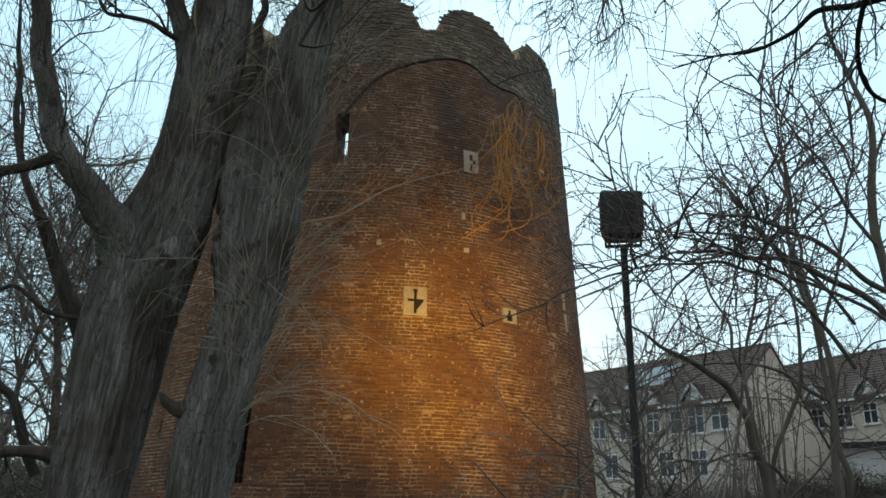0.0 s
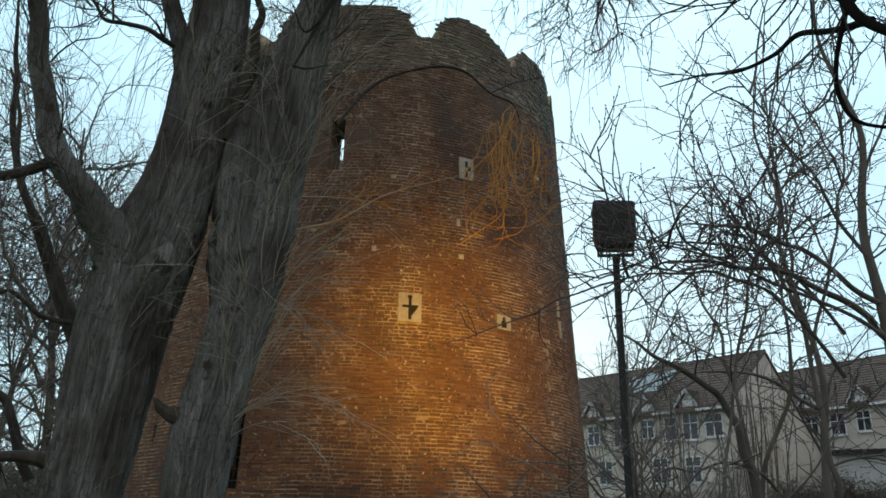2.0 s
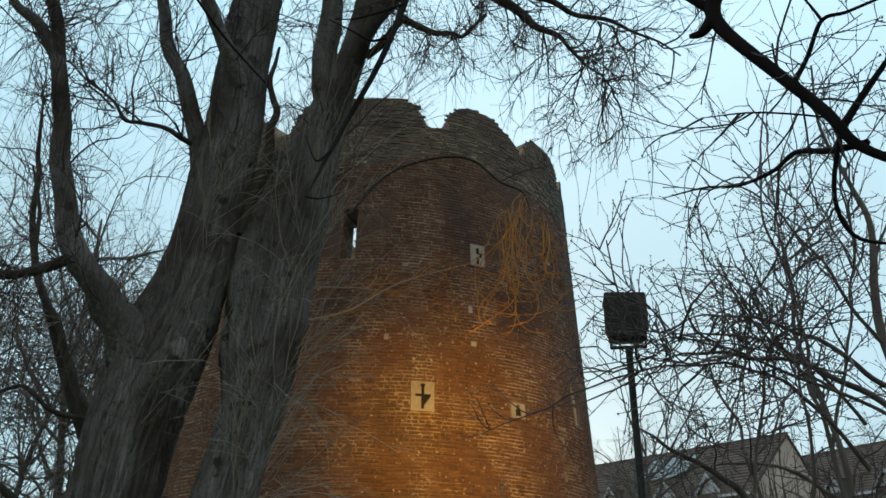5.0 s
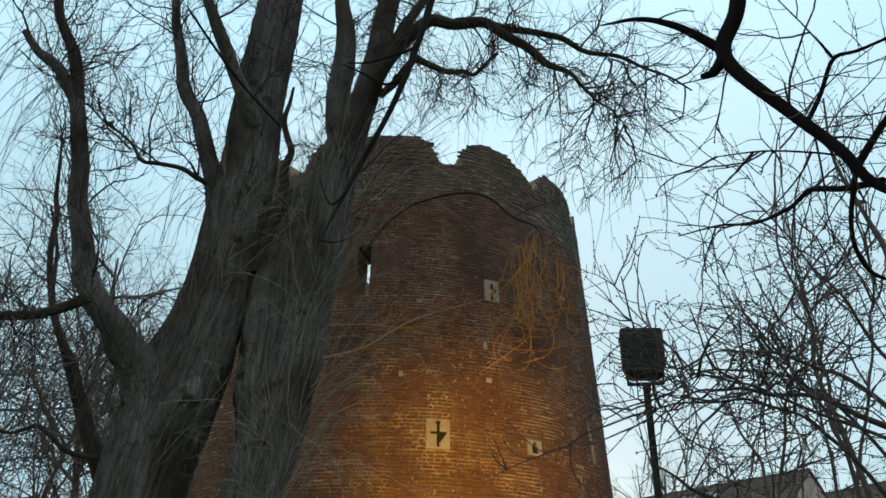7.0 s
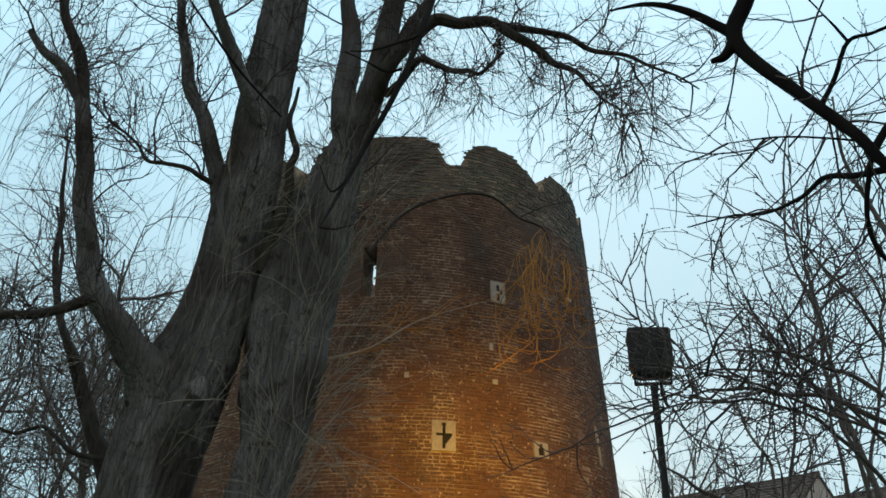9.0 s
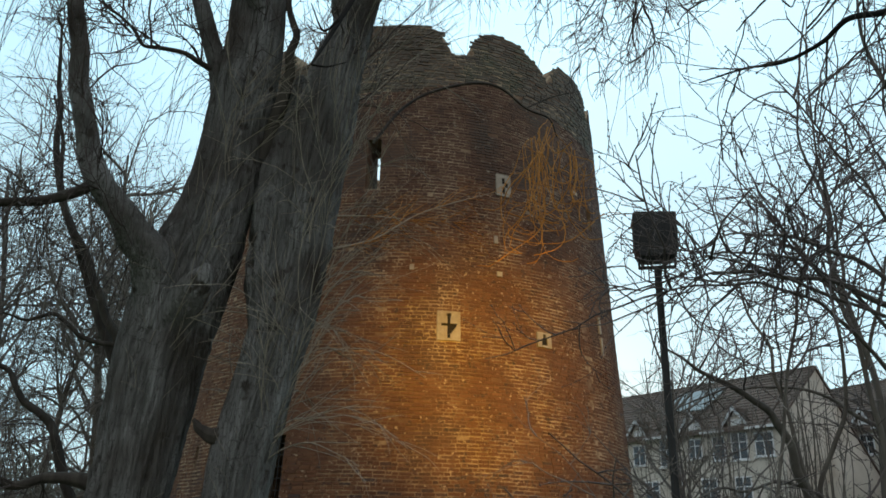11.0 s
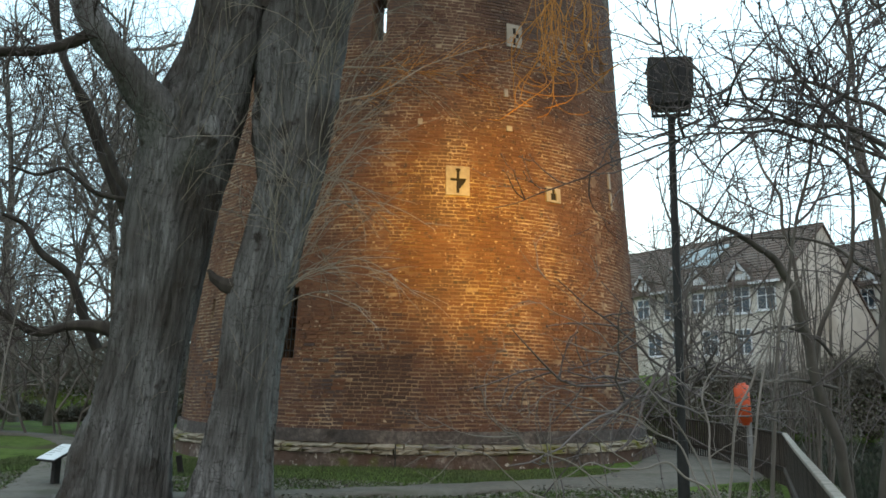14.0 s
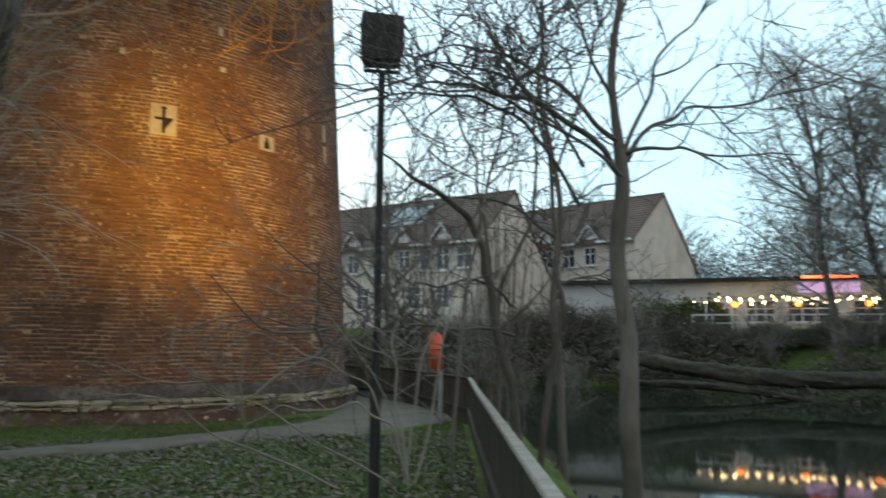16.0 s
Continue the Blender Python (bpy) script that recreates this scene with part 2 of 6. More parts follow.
BARK_DARK = material("dark_smooth_bark", [(0.022, 0.018, 0.016), (0.05, 0.043, 0.036), (0.085, 0.075, 0.06)], 9, stretch=(1, 1, 0.4), bump=0.7, dist=0.01)
BARK_GREY = material("grey_tree_bark", [(0.07, 0.061, 0.053), (0.125, 0.113, 0.098), (0.185, 0.172, 0.15)], 8, stretch=(1, 1, 0.3), bump=0.8)

# near-black bark: the backlit shade of the overhead branches painted as colour
BARK_BACKLIT = material("backlit_black_bark", [(0.008, 0.007, 0.007), (0.018, 0.016, 0.015), (0.032, 0.029, 0.026)], 14, stretch=(1, 1, 0.4), bump=0.5, dist=0.006, rough=0.95, spec=0.05)

# ---------------------------------------------------------------- building blocks
def mesh_of(name, verts, faces, mat, smooth=False):
    me = bpy.data.meshes.new(name)
    me.from_pydata([tuple(v) for v in verts], [], [tuple(f) for f in faces])
    me.materials.append(mat)
    if smooth:
        me.polygons.foreach_set("use_smooth", [True] * len(me.polygons))
    me.update()
    return me


def mesh_fast(name, verts, quads, mat, smooth=True):
    """A mesh from arrays of vertices and of four-cornered faces."""
    me = bpy.data.meshes.new(name)
    verts, quads = np.asarray(verts, dtype=np.float32), np.asarray(quads, dtype=np.int32)
    me.vertices.add(len(verts))
    me.vertices.foreach_set("co", verts.ravel())
    me.loops.add(quads.size)
    me.loops.foreach_set("vertex_index", quads.ravel())
    me.polygons.add(len(quads))
    me.polygons.foreach_set("loop_start", np.arange(0, quads.size, quads.shape[1], dtype=np.int32))
    me.polygons.foreach_set("use_smooth", np.full(len(quads), smooth))
    me.materials.append(mat)
    me.update(calc_edges=True)
    me.validate()
    return me


def put(name, me, parent=None, label="", at=None):
    ob = new(name, me)
    if at is not None:
        ob.matrix_basis = at
    if parent is not None:
        ob.parent = parent
    if label:
        ob["label"] = label
    return ob


def part(name, bm, mat, parent=None, label="", smooth=False):
    me = bpy.data.meshes.new(name)
    bm.normal_update()
    bm.to_mesh(me)
    bm.free()
    me.materials.append(mat)
    if smooth:
        me.polygons.foreach_set("use_smooth", [True] * len(me.polygons))
    return put(name, me, parent, label)


def thing(name, label, category, x=0, y=0, z=0, rz=0, group="", kind=""):
    ob = new(name)
    ob.matrix_basis = pose(x, y, z, 0, 0, rz)
    return tagged(ob, label, category, group, kind)


def box(bm, x0, y0, z0, x1, y1, z1, bevel=0.0):
    made = bmesh.ops.create_cube(bm, size=1)
    for v in made["verts"]:
        v.co = Vector(((x0 + x1) / 2 + v.co.x * (x1 - x0), (y0 + y1) / 2 + v.co.y * (y1 - y0), (z0 + z1) / 2 + v.co.z * (z1 - z0)))
    if bevel:
        es = list({e for v in made["verts"] for e in v.link_edges})
        bmesh.ops.bevel(bm, geom=es, offset=bevel, segments=1, affect="EDGES")
    return bm


def boxed(x0, y0, z0, x1, y1, z1, bevel=0.0):
    return box(bmesh.new(), x0, y0, z0, x1, y1, z1, bevel)


def prism(profile, y0, y1):
    """A flat outline in x and z, drawn out from y0 to y1."""
    bm = bmesh.new()
    a = [bm.verts.new((x, y0, z)) for x, z in profile]
    b = [bm.verts.new((x, y1, z)) for x, z in profile]
    bm.faces.new(a)
    bm.faces.new(b[::-1])
    for i in range(len(a)):
        j = (i + 1) % len(a)
        bm.faces.new((a[j], a[i], b[i], b[j]))
    bmesh.ops.recalc_face_normals(bm, faces=bm.faces)
    return bm


def spline(points, n):
    """A smooth line (Catmull-Rom) of n points through rows of any width."""
    p = np.asarray(points, float)
    p = np.vstack([2 * p[0] - p[1], p, 2 * p[-1] - p[-2]])
    u = np.linspace(0, len(p) - 3 - 1e-6, n)
    i = u.astype(int)
    f = (u - i)[:, None]
    a, b, c, d = p[i], p[i + 1], p[i + 2], p[i + 3]
    return 0.5 * (2 * b + (c - a) * f + (2 * a - 5 * b + 4 * c - d) * f ** 2 + (3 * b - a - 3 * c + d) * f ** 3)


def tubes(lines, radii, sides=4):
    """Round bars along lines (N, S, 3) with radii (N, S): vertices and quads."""
    lines = np.asarray(lines, float)
    n, s, _ = lines.shape
    tan = np.gradient(lines, axis=1)
    tan /= np.linalg.norm(tan, axis=2, keepdims=True) + 1e-9
    ref = np.where(np.abs(tan[:, :1, 2:3]) > 0.9, np.array([1.0, 0, 0]), np.array([0, 0, 1.0]))
    ref = np.repeat(ref, s, axis=1)
    e1 = np.cross(tan, ref)
    e1 /= np.linalg.norm(e1, axis=2, keepdims=True) + 1e-9
    e2 = np.cross(tan, e1)
    a = np.arange(sides) * 2 * np.pi / sides
    v = lines[:, :, None] + radii[:, :, None, None] * (np.cos(a)[:, None] * e1[:, :, None] + np.sin(a)[:, None] * e2[:, :, None])
    idx = np.arange(n * s * sides).reshape(n, s, sides)
    nxt = np.roll(idx, -1, axis=2)
    q = np.stack([idx[:, :-1], nxt[:, :-1], nxt[:, 1:], idx[:, 1:]], axis=-1).reshape(-1, 4)
    return v.reshape(-1, 3), q


class Bundle:
    """Gathers bars for one mesh."""

    def __init__(self):
        self.v, self.q, self.n = [], [], 0

    def add(self, lines, radii, sides=4):
        v, q = tubes(lines, radii, sides)
        self.v.append(v)
        self.q.append(q + self.n)
        self.n += len(v)

    def mesh(self, name, mat):
        return mesh_fast(name, np.vstack(self.v), np.vstack(self.q), mat)


def loft(points, rings, sides=20, ridges=0.0, seed=0.0, flare=0.0):
    """A limb or trunk along rows of (x, y, z, radius), with bark ridges that run along it."""
    p = spline(points, rings)
    c, r = p[:, :3], p[:, 3]
    tan = np.gradient(c, axis=0)
    tan /= np.linalg.norm(tan, axis=1, keepdims=True)
    e1 = np.cross(tan, np.array([0.0, 1.0, 0.02]))
    e1 /= np.linalg.norm(e1, axis=1, keepdims=True)
    e2 = np.cross(tan, e1)
    along = np.concatenate([[0], np.cumsum(np.linalg.norm(np.diff(c, axis=0), axis=1))])
    v = np.zeros((rings, sides, 3))
    for i in range(rings):
        for k in range(sides):
            a = 2 * math.pi * k / sides
            ca, sa = math.cos(a), math.sin(a)
            f = 1.0
            if ridges:
                s = along[i]
                f += ridges * (0.75 * noise.noise((ca * 1.1 + seed, sa * 1.1, s * 0.45)) + 0.55 * noise.noise((ca * 4 + seed, sa * 4, s * 0.7)))
                f += ridges * 0.75 * (0.6 - 2 * abs(noise.noise((ca * 8 + seed, sa * 8, s * 0.9)))) + ridges * 0.62 * (0.5 - 2 * abs(noise.noise((ca * 15, sa * 15 + seed, s * 1.3)))) + ridges * 0.2 * noise.noise((ca * 30, sa * 30 + seed, s * 5))
                if flare:
                    f += flare * math.exp(-s / 0.35) * (0.5 + 0.7 * noise.noise((ca * 2.2 + seed, sa * 2.2, 3.0)))
            v[i, k] = c[i] + r[i] * f * (ca * e1[i] + sa * e2[i])
    idx = np.arange(rings * sides).reshape(rings, sides)
    nxt = np.roll(idx, -1, axis=1)
    q = np.stack([idx[:-1], nxt[:-1], nxt[1:], idx[1:]], axis=-1).reshape(-1, 4)
    return v.reshape(-1, 3), q


def kinked(points, amount, seed):
    """The same line with a small kink between each two points."""
    rng = random.Random(seed)
    out = [points[0]]
    for a, b in zip(points[:-1], points[1:]):
        ln = math.dist(a[:3], b[:3]) * amount
        out.append(tuple((p + q) / 2 + (rng.uniform(-ln, ln) if i < 3 else 0) for i, (p, q) in enumerate(zip(a, b))))
        out.append(b)
    return out


def limb(name, points, mat, parent, rings=None, sides=14, ridges=0.12, seed=0.0, flare=0.0, label=""):
    v, q = loft(points, rings or 8 * len(points), sides, ridges, seed, flare)
    return put(name, mesh_fast(name, v, q, mat), parent, label)


def sprout(rng, parents, count, length, angle, steps, wander, droop, lo=0.15, hi=1.0, toward=None, pull=0.0, start=0.0):
    """Shoots off parent lines (N, S, 3): count in all, each leaving at an angle and bending on its way.
    droop is the bend per step towards the ground (minus: upwards); it sets in from start on."""
    parents = np.asarray(parents, float)
    n, s, _ = parents.shape
    seg = np.linalg.norm(parents[:, -1] - parents[:, 0], axis=1)
    who = rng.choice(n, count, p=seg / seg.sum())
    u = rng.uniform(lo, hi, count) * (s - 1.001)
    i = u.astype(int)
    f = (u - i)[:, None]
    base = parents[who, i] * (1 - f) + parents[who, i + 1] * f
    t = parents[who, i + 1] - parents[who, i]
    t /= np.linalg.norm(t, axis=1, keepdims=True) + 1e-9
    side = rng.normal(size=(count, 3))
    side -= (side * t).sum(1, keepdims=True) * t
    side /= np.linalg.norm(side, axis=1, keepdims=True) + 1e-9
    a = np.radians(rng.normal(angle, angle * 0.3, count))[:, None]
    d = np.cos(a) * t + np.sin(a) * side
    L = (length * rng.uniform(0.45, 1.25, count))[:, None] / (steps - 1)
    out = np.zeros((count, steps, 3))
    out[:, 0] = base
    for k in range(1, steps):
        g = droop if k >= start * steps else 0.0
        d = d + rng.normal(0, wander, (count, 3)) + np.array([0, 0, -g])
        if toward is not None:
            d = d + pull * np.asarray(toward)
        d /= np.linalg.norm(d, axis=1, keepdims=True) + 1e-9
        out[:, k] = out[:, k - 1] + d * L
    return out


def taper(lines, r0, r1, rng=None):
    n, s, _ = lines.shape
    r = np.linspace(r0, r1, s)[None].repeat(n, 0)
    if rng is not None:
        r = r * rng.uniform(0.7, 1.3, (n, 1))
    return r


def lines_of(points, n=16):
    return spline([p[:3] for p in points], n)[None]

# ---------------------------------------------------------------- ground, river, paths
NEAR_BANK = [(-8.2, -30), (1.45, 0.0), (4.7, 10.0), (6.1, 14.5), (6.1, 19), (5.0, 24), (1.0, 29.5), (-6, 31.5), (-16, 30.5), (-60, 33)]
FAR_BANK = [(-60, 44), (-16, 46), (-4, 48), (7, 47), (17, 42.5), (24.5, 36), (26.8, 27), (27, 16), (22, 0), (10, -30)]
RIVER = np.array(NEAR_BANK + FAR_BANK, float)
FAR_LEVEL = 2.4


def inside(poly, x, y):
    hit = np.zeros(x.shape, bool)
    for (x0, y0), (x1, y1) in zip(poly, np.roll(poly, -1, axis=0)):
        cross = ((y0 > y) != (y1 > y)) & (x < (x1 - x0) * (y - y0) / (y1 - y0 + 1e-12) + x0)
        hit ^= cross
    return hit


def line_distance(points, x, y):
    best = np.full(x.shape, 1e9)
    for (x0, y0), (x1, y1) in zip(points[:-1], points[1:]):
        dx, dy = x1 - x0, y1 - y0
        u = np.clip(((x - x0) * dx + (y - y0) * dy) / (dx * dx + dy * dy), 0, 1)
        best = np.minimum(best, np.hypot(x - x0 - u * dx, y - y0 - u * dy))
    return best


def ground_height(x, y):
    x, y = np.asarray(x, float), np.asarray(y, float)
    wet = inside(RIVER, x, y)
    dn, df = line_distance(NEAR_BANK, x, y), line_distance(FAR_BANK, x, y)
    far = (df < dn) & ~wet
    z = np.where(far, np.minimum(FAR_LEVEL, -0.9 + 0.75 * df), 0.0)
    z = np.where(wet, -np.minimum(2.2, 0.05 + 1.6 * np.minimum(dn, 0.9 + 0.3 * df)), z)
    z = np.where(wet & (df < dn), -np.minimum(2.2, 0.9 + 0.5 * df), z)
    return z


GRASS = material("lawn_grass_soil", [(0.038, 0.052, 0.014), (0.065, 0.10, 0.022), (0.095, 0.14, 0.034), (0.12, 0.115, 0.055)], 5, bump=0.9, dist=0.04, spec=0.04, spots=((0.07, 0.06, 0.04), 0.45, 0.52, 0.66))
ASPHALT = material("worn_tarmac_path", [(0.075, 0.067, 0.055), (0.12, 0.107, 0.088), (0.16, 0.142, 0.117)], 9, bump=0.4, spots=((0.08, 0.075, 0.05), 1.2, 0.55, 0.7))
LITTER = material("fallen_leaves", [(0.075, 0.068, 0.052), (0.14, 0.128, 0.102), (0.22, 0.205, 0.17)], 9, island=0.8, bump=0)
BLADES = material("grass_blades", [(0.04, 0.054, 0.02), (0.066, 0.092, 0.032), (0.10, 0.13, 0.055)], 6, island=0.6, bump=0)

s = np.sinh(np.linspace(-6.2, 6.2, 330)) / math.sinh(6.2) * 1600
gx, gy = np.meshgrid(s + 1.0, s + 13.0)
gz = ground_height(gx, gy)
near = (np.hypot(gx, gy - 12) < 60) & (gz > -0.5)
gz = gz + np.where(near, 0.03 * np.sin(gx * 1.3 + np.sin(gy)) * np.cos(gy * 1.1), 0) - np.where(gz > -0.2, 0.03, 0)
gid = np.arange(gx.size).reshape(gx.shape)
quads = np.stack([gid[:-1, :-1], gid[:-1, 1:], gid[1:, 1:], gid[1:, :-1]], -1).reshape(-1, 4)
ground = put("ground", mesh_fast("ground", np.stack([gx, gy, gz], -1).reshape(-1, 3), quads, GRASS))
tagged(ground, "damp green lawn with bare soil and fallen leaves", "ground", kind="structure")

WATER = bpy.data.materials.new("dark_river_water")
WATER.use_nodes = True
wb = WATER.node_tree.nodes["Principled BSDF"]
wb.inputs["Base Color"].default_value = (0.012, 0.019, 0.013, 1)
wb.inputs["Roughness"].default_value = 0.04
wb.inputs["IOR"].default_value = 1.33
wnz = WATER.node_tree.nodes.new("ShaderNodeTexNoise")
wnz.inputs["Scale"].default_value = 1.5
wbp = WATER.node_tree.nodes.new("ShaderNodeBump")
wbp.inputs["Strength"].default_value, wbp.inputs["Distance"].default_value = 0.25, 0.035
WATER.node_tree.links.new(wnz.outputs["Fac"], wbp.inputs["Height"])
WATER.node_tree.links.new(wbp.outputs["Normal"], wb.inputs["Normal"])
wnz.inputs["Detail"].default_value = 4
water = put("water", mesh_of("water", [(-90, -45, -0.8), (60, -45, -0.8), (60, 62, -0.8), (-90, 62, -0.8)], [(0, 1, 2, 3)], WATER))
tagged(water, "dark still river with glossy reflections", "water", kind="structure")


def ribbon(name, rows, label, z=0.012, n=60):
    """A path along rows of (x, y, width)."""
    p = spline(rows, n)
    t = np.gradient(p[:, :2], axis=0)
    t /= np.linalg.norm(t, axis=1, keepdims=True)
    nrm = np.stack([-t[:, 1], t[:, 0]], 1)
    v = []
    for k in (-0.5, -0.42, 0.42, 0.5):
        wob = 0.05 * np.sin(np.arange(n) * (1.7 + k))
        xy = p[:, :2] + nrm * (k * p[:, 2:3] + wob[:, None])
        v.append(np.column_stack([xy, np.full(n, z if abs(k) < 0.45 else -0.05)]))
    v = np.stack(v, 1)
    i = np.arange(n * 4).reshape(n, 4)
    q = np.stack([i[:-1, :-1], i[1:, :-1], i[1:, 1:], i[:-1, 1:]], -1).reshape(-1, 4)
    return tagged(put(name, mesh_fast(name, v.reshape(-1, 3), q, ASPHALT)), label, "path", kind="structure")


ribbon("path_front", [(-20, 6.5, 1.1), (-9, 8.8, 1.0), (-5.4, 9.9, 0.9), (-2.7, 10.85, 0.75), (0.4, 12.35, 1.1), (2.6, 13.6, 1.9), (4.1, 15.8, 2.6), (4.65, 18.6, 2.2), (4.6, 21.5, 1.8), (3.0, 26, 1.8)], "narrow worn tarmac path curving round the tower", n=90)
ribbon("path_back", [(-5.6, 9.8, 0.8), (-7.0, 13.0, 0.8), (-9.5, 18.5, 0.8), (-14, 22, 0.9), (-24, 24, 1.0)], "narrow tarmac path behind the information board", z=0.016)

# ---------------------------------------------------------------- the tower
tower = thing("round_brick_tower", "tall ruined round medieval brick tower with crumbling parapet, floodlit orange", "tower", TC[0], TC[1], 0)


def radius(z):
    return R0 - TAPER * z


def rim(deg):
    """Height of the broken parapet at an angle from the side that faces south."""
    d = (deg + 180) % 360 - 180
    rough = 0.05 * noise.noise((d * 0.21, 0.0, 0.0)) + 0.015 * noise.noise((d * 0.7, 3.0, 0.0))
    merlons = ((-25, 12.6, 12.96), (19.0, 43.6, 13.0), (46, 70, 12.95), (75, 100, 13.0), (106, 134, 13.0), (140, 168, 13.0), (-60, -32, 12.95), (-94, -66, 13.0), (-128, -100, 13.0), (-168, -134, 13.0))
    z = 12.2
    for a, b, top in merlons:
        if a <= d <= b:
            e = min(d - a, b - d) / 6.5
            z = 12.3 + (top - 12.3) * (math.sqrt(max(0.0, 1 - (1 - min(1.0, e)) ** 2)))
            if a == 19.0 and d > 33:
                z = min(z, 13.0 - (d - 33) * 0.055)
    return z + rough


def around(deg, r, z):
    a = radians(deg)
    return (r * math.sin(a), -r * math.cos(a), z)


# openings: angle from, angle to, foot, head
OPENINGS = [(-7.0, -3.5, 8.55, 9.8), (-25.5, -19.9, 1.95, 3.35), (-48.5, -47.2, 2.8, 3.25), (12.3, 14.0, 5.28, 5.73), (35.2, 37.0, 5.40, 5.60), (26.4, 27.6, 8.70, 9.08), (58.8, 61.8, 8.6, 9.2)]
LEDGE = [(-180, 11.2), (-60, 11.0), (-20, 11.0), (5, 11.05), (12, 11.25), (18, 11.42), (27, 11.45), (33, 11.15), (38, 11.05), (46, 11.15), (60, 11.0), (180, 11.2)]


def ledge(deg):
    return float(np.interp(deg, [a for a, _ in LEDGE], [b for _, b in LEDGE]))


def shell(thick=0.95, proud=0.0):
    """The wall: two skins with openings through both, and a broken top."""
    deg = sorted(set(list(np.arange(-180, 180, 2.0)) + [a for o in OPENINGS for a in o[:2]]))
    lev = sorted(set(list(np.arange(0, 11.9, 0.8)) + [z for o in OPENINGS for z in o[2:]])) + [11.9, 12.3, 99]
    nd, nl = len(deg), len(lev)
    v, f = [], []
    for skin in (0, 1):
        for d in deg:
            for z in lev:
                if z == 99:
                    z = rim(d) - 0.03
                elif z == 12.3:
                    z = (11.9 + rim(d)) / 2
                r = radius(z) + proud - skin * thick
                v.append(around(d, r, z))
    ident = lambda s, i, j: s * nd * nl + (i % nd) * nl + j

    def gap(i, j):
        if not (0 <= j < nl - 1):
            return False
        i = i % nd
        a0, a1 = deg[i], (deg[i + 1] if i + 1 < nd else 180)
        for o in OPENINGS:
            if a0 >= o[0] - 1e-6 and a1 <= o[1] + 1e-6 and lev[j] >= o[2] - 1e-6 and lev[j + 1] <= o[3] + 1e-6:
                return True
        return False

    for i in range(nd):
        for j in range(nl - 1):
            if gap(i, j):
                if not gap(i, j - 1):
                    f.append((ident(0, i, j), ident(0, i + 1, j), ident(1, i + 1, j), ident(1, i, j)))
                if not gap(i, j + 1):
                    f.append((ident(0, i + 1, j + 1), ident(0, i, j + 1), ident(1, i, j + 1), ident(1, i + 1, j + 1)))
                if not gap(i - 1, j):
                    f.append((ident(0, i, j + 1), ident(0, i, j), ident(1, i, j), ident(1, i, j + 1)))
                if not gap(i + 1, j):
                    f.append((ident(0, i + 1, j), ident(0, i + 1, j + 1), ident(1, i + 1, j + 1), ident(1, i + 1, j)))
            else:
                f.append((ident(0, i, j), ident(0, i + 1, j), ident(0, i + 1, j + 1), ident(0, i, j + 1)))
                f.append((ident(1, i + 1, j), ident(1, i, j), ident(1, i, j + 1), ident(1, i + 1, j + 1)))
        f.append((ident(0, i, nl - 1), ident(0, i + 1, nl - 1), ident(1, i + 1, nl - 1), ident(1, i, nl - 1)))
    return mesh_of("wall", v, f, MORTAR)


put("wall", shell(proud=0.004), tower, "pale lime mortar core of the round wall")

STONES = [(10.5, 15.7, 5.20, 5.83), (34.1, 38.3, 5.28, 5.62), (24.9, 29.0, 8.61, 9.16)]


def brick_rows():
    """All bricks of the side that can be seen: angle, height, width in degrees, height, proudness, weathered."""
    rng = np.random.default_rng(4)
    rows, z, course = [], 0.62, 0
    while z < 13.1:
        h = 0.057 + rng.uniform(-0.006, 0.007)
        r = radius(z)
        d = -104 + (course % 2) * 0.9 + rng.uniform(-0.3, 0.3)
        while d < 100:
            w = math.degrees((0.235 if rng.random() < 0.68 else 0.12) * rng.uniform(0.93, 1.07) / r)
            mid = d + w / 2
            ok = z + h < rim(mid) + 0.02
            b0, b1 = d, d + w - math.degrees(0.016 / r)
            for o in OPENINGS + STONES:
                if b1 > o[0] and b0 < o[1] and o[2] < z + h / 2 < o[3]:
                    # cut the brick back to the edge of the opening
                    if b0 < o[0] - 0.3:
                        b1 = o[0]
                    elif b1 > o[1] + 0.3:
                        b0 = o[1]
                    else:
                        ok = False
            if 50.6 < mid < 52.6 and 1.0 < z < 6.6 and rng.random() < 0.45:
                ok = False
            if ok and rng.random() > 0.007:
                top = z > ledge(mid)
                proud = 0.0115 + abs(rng.normal(0, 0.0035)) + (0.004 + 0.014 * noise.noise((mid * 0.5, z * 3, 0)) + rng.uniform(-0.004, 0.005) if top else 0)
                proud += 0.014 * noise.noise((mid * 0.12, z * 0.7, 5))
                wave = 0.03 * noise.noise((mid * 0.07, z * 0.4, 9.0)) + rng.uniform(-0.007, 0.007)
                if top:
                    wave += rng.uniform(-0.02, 0.02)
                rows.append((b0, z + wave, b1 - b0, h + rng.uniform(-0.006, 0.006), max(proud, 0.0085), top))
            d += w
        z += h + 0.0165
        course += 1
    return rows


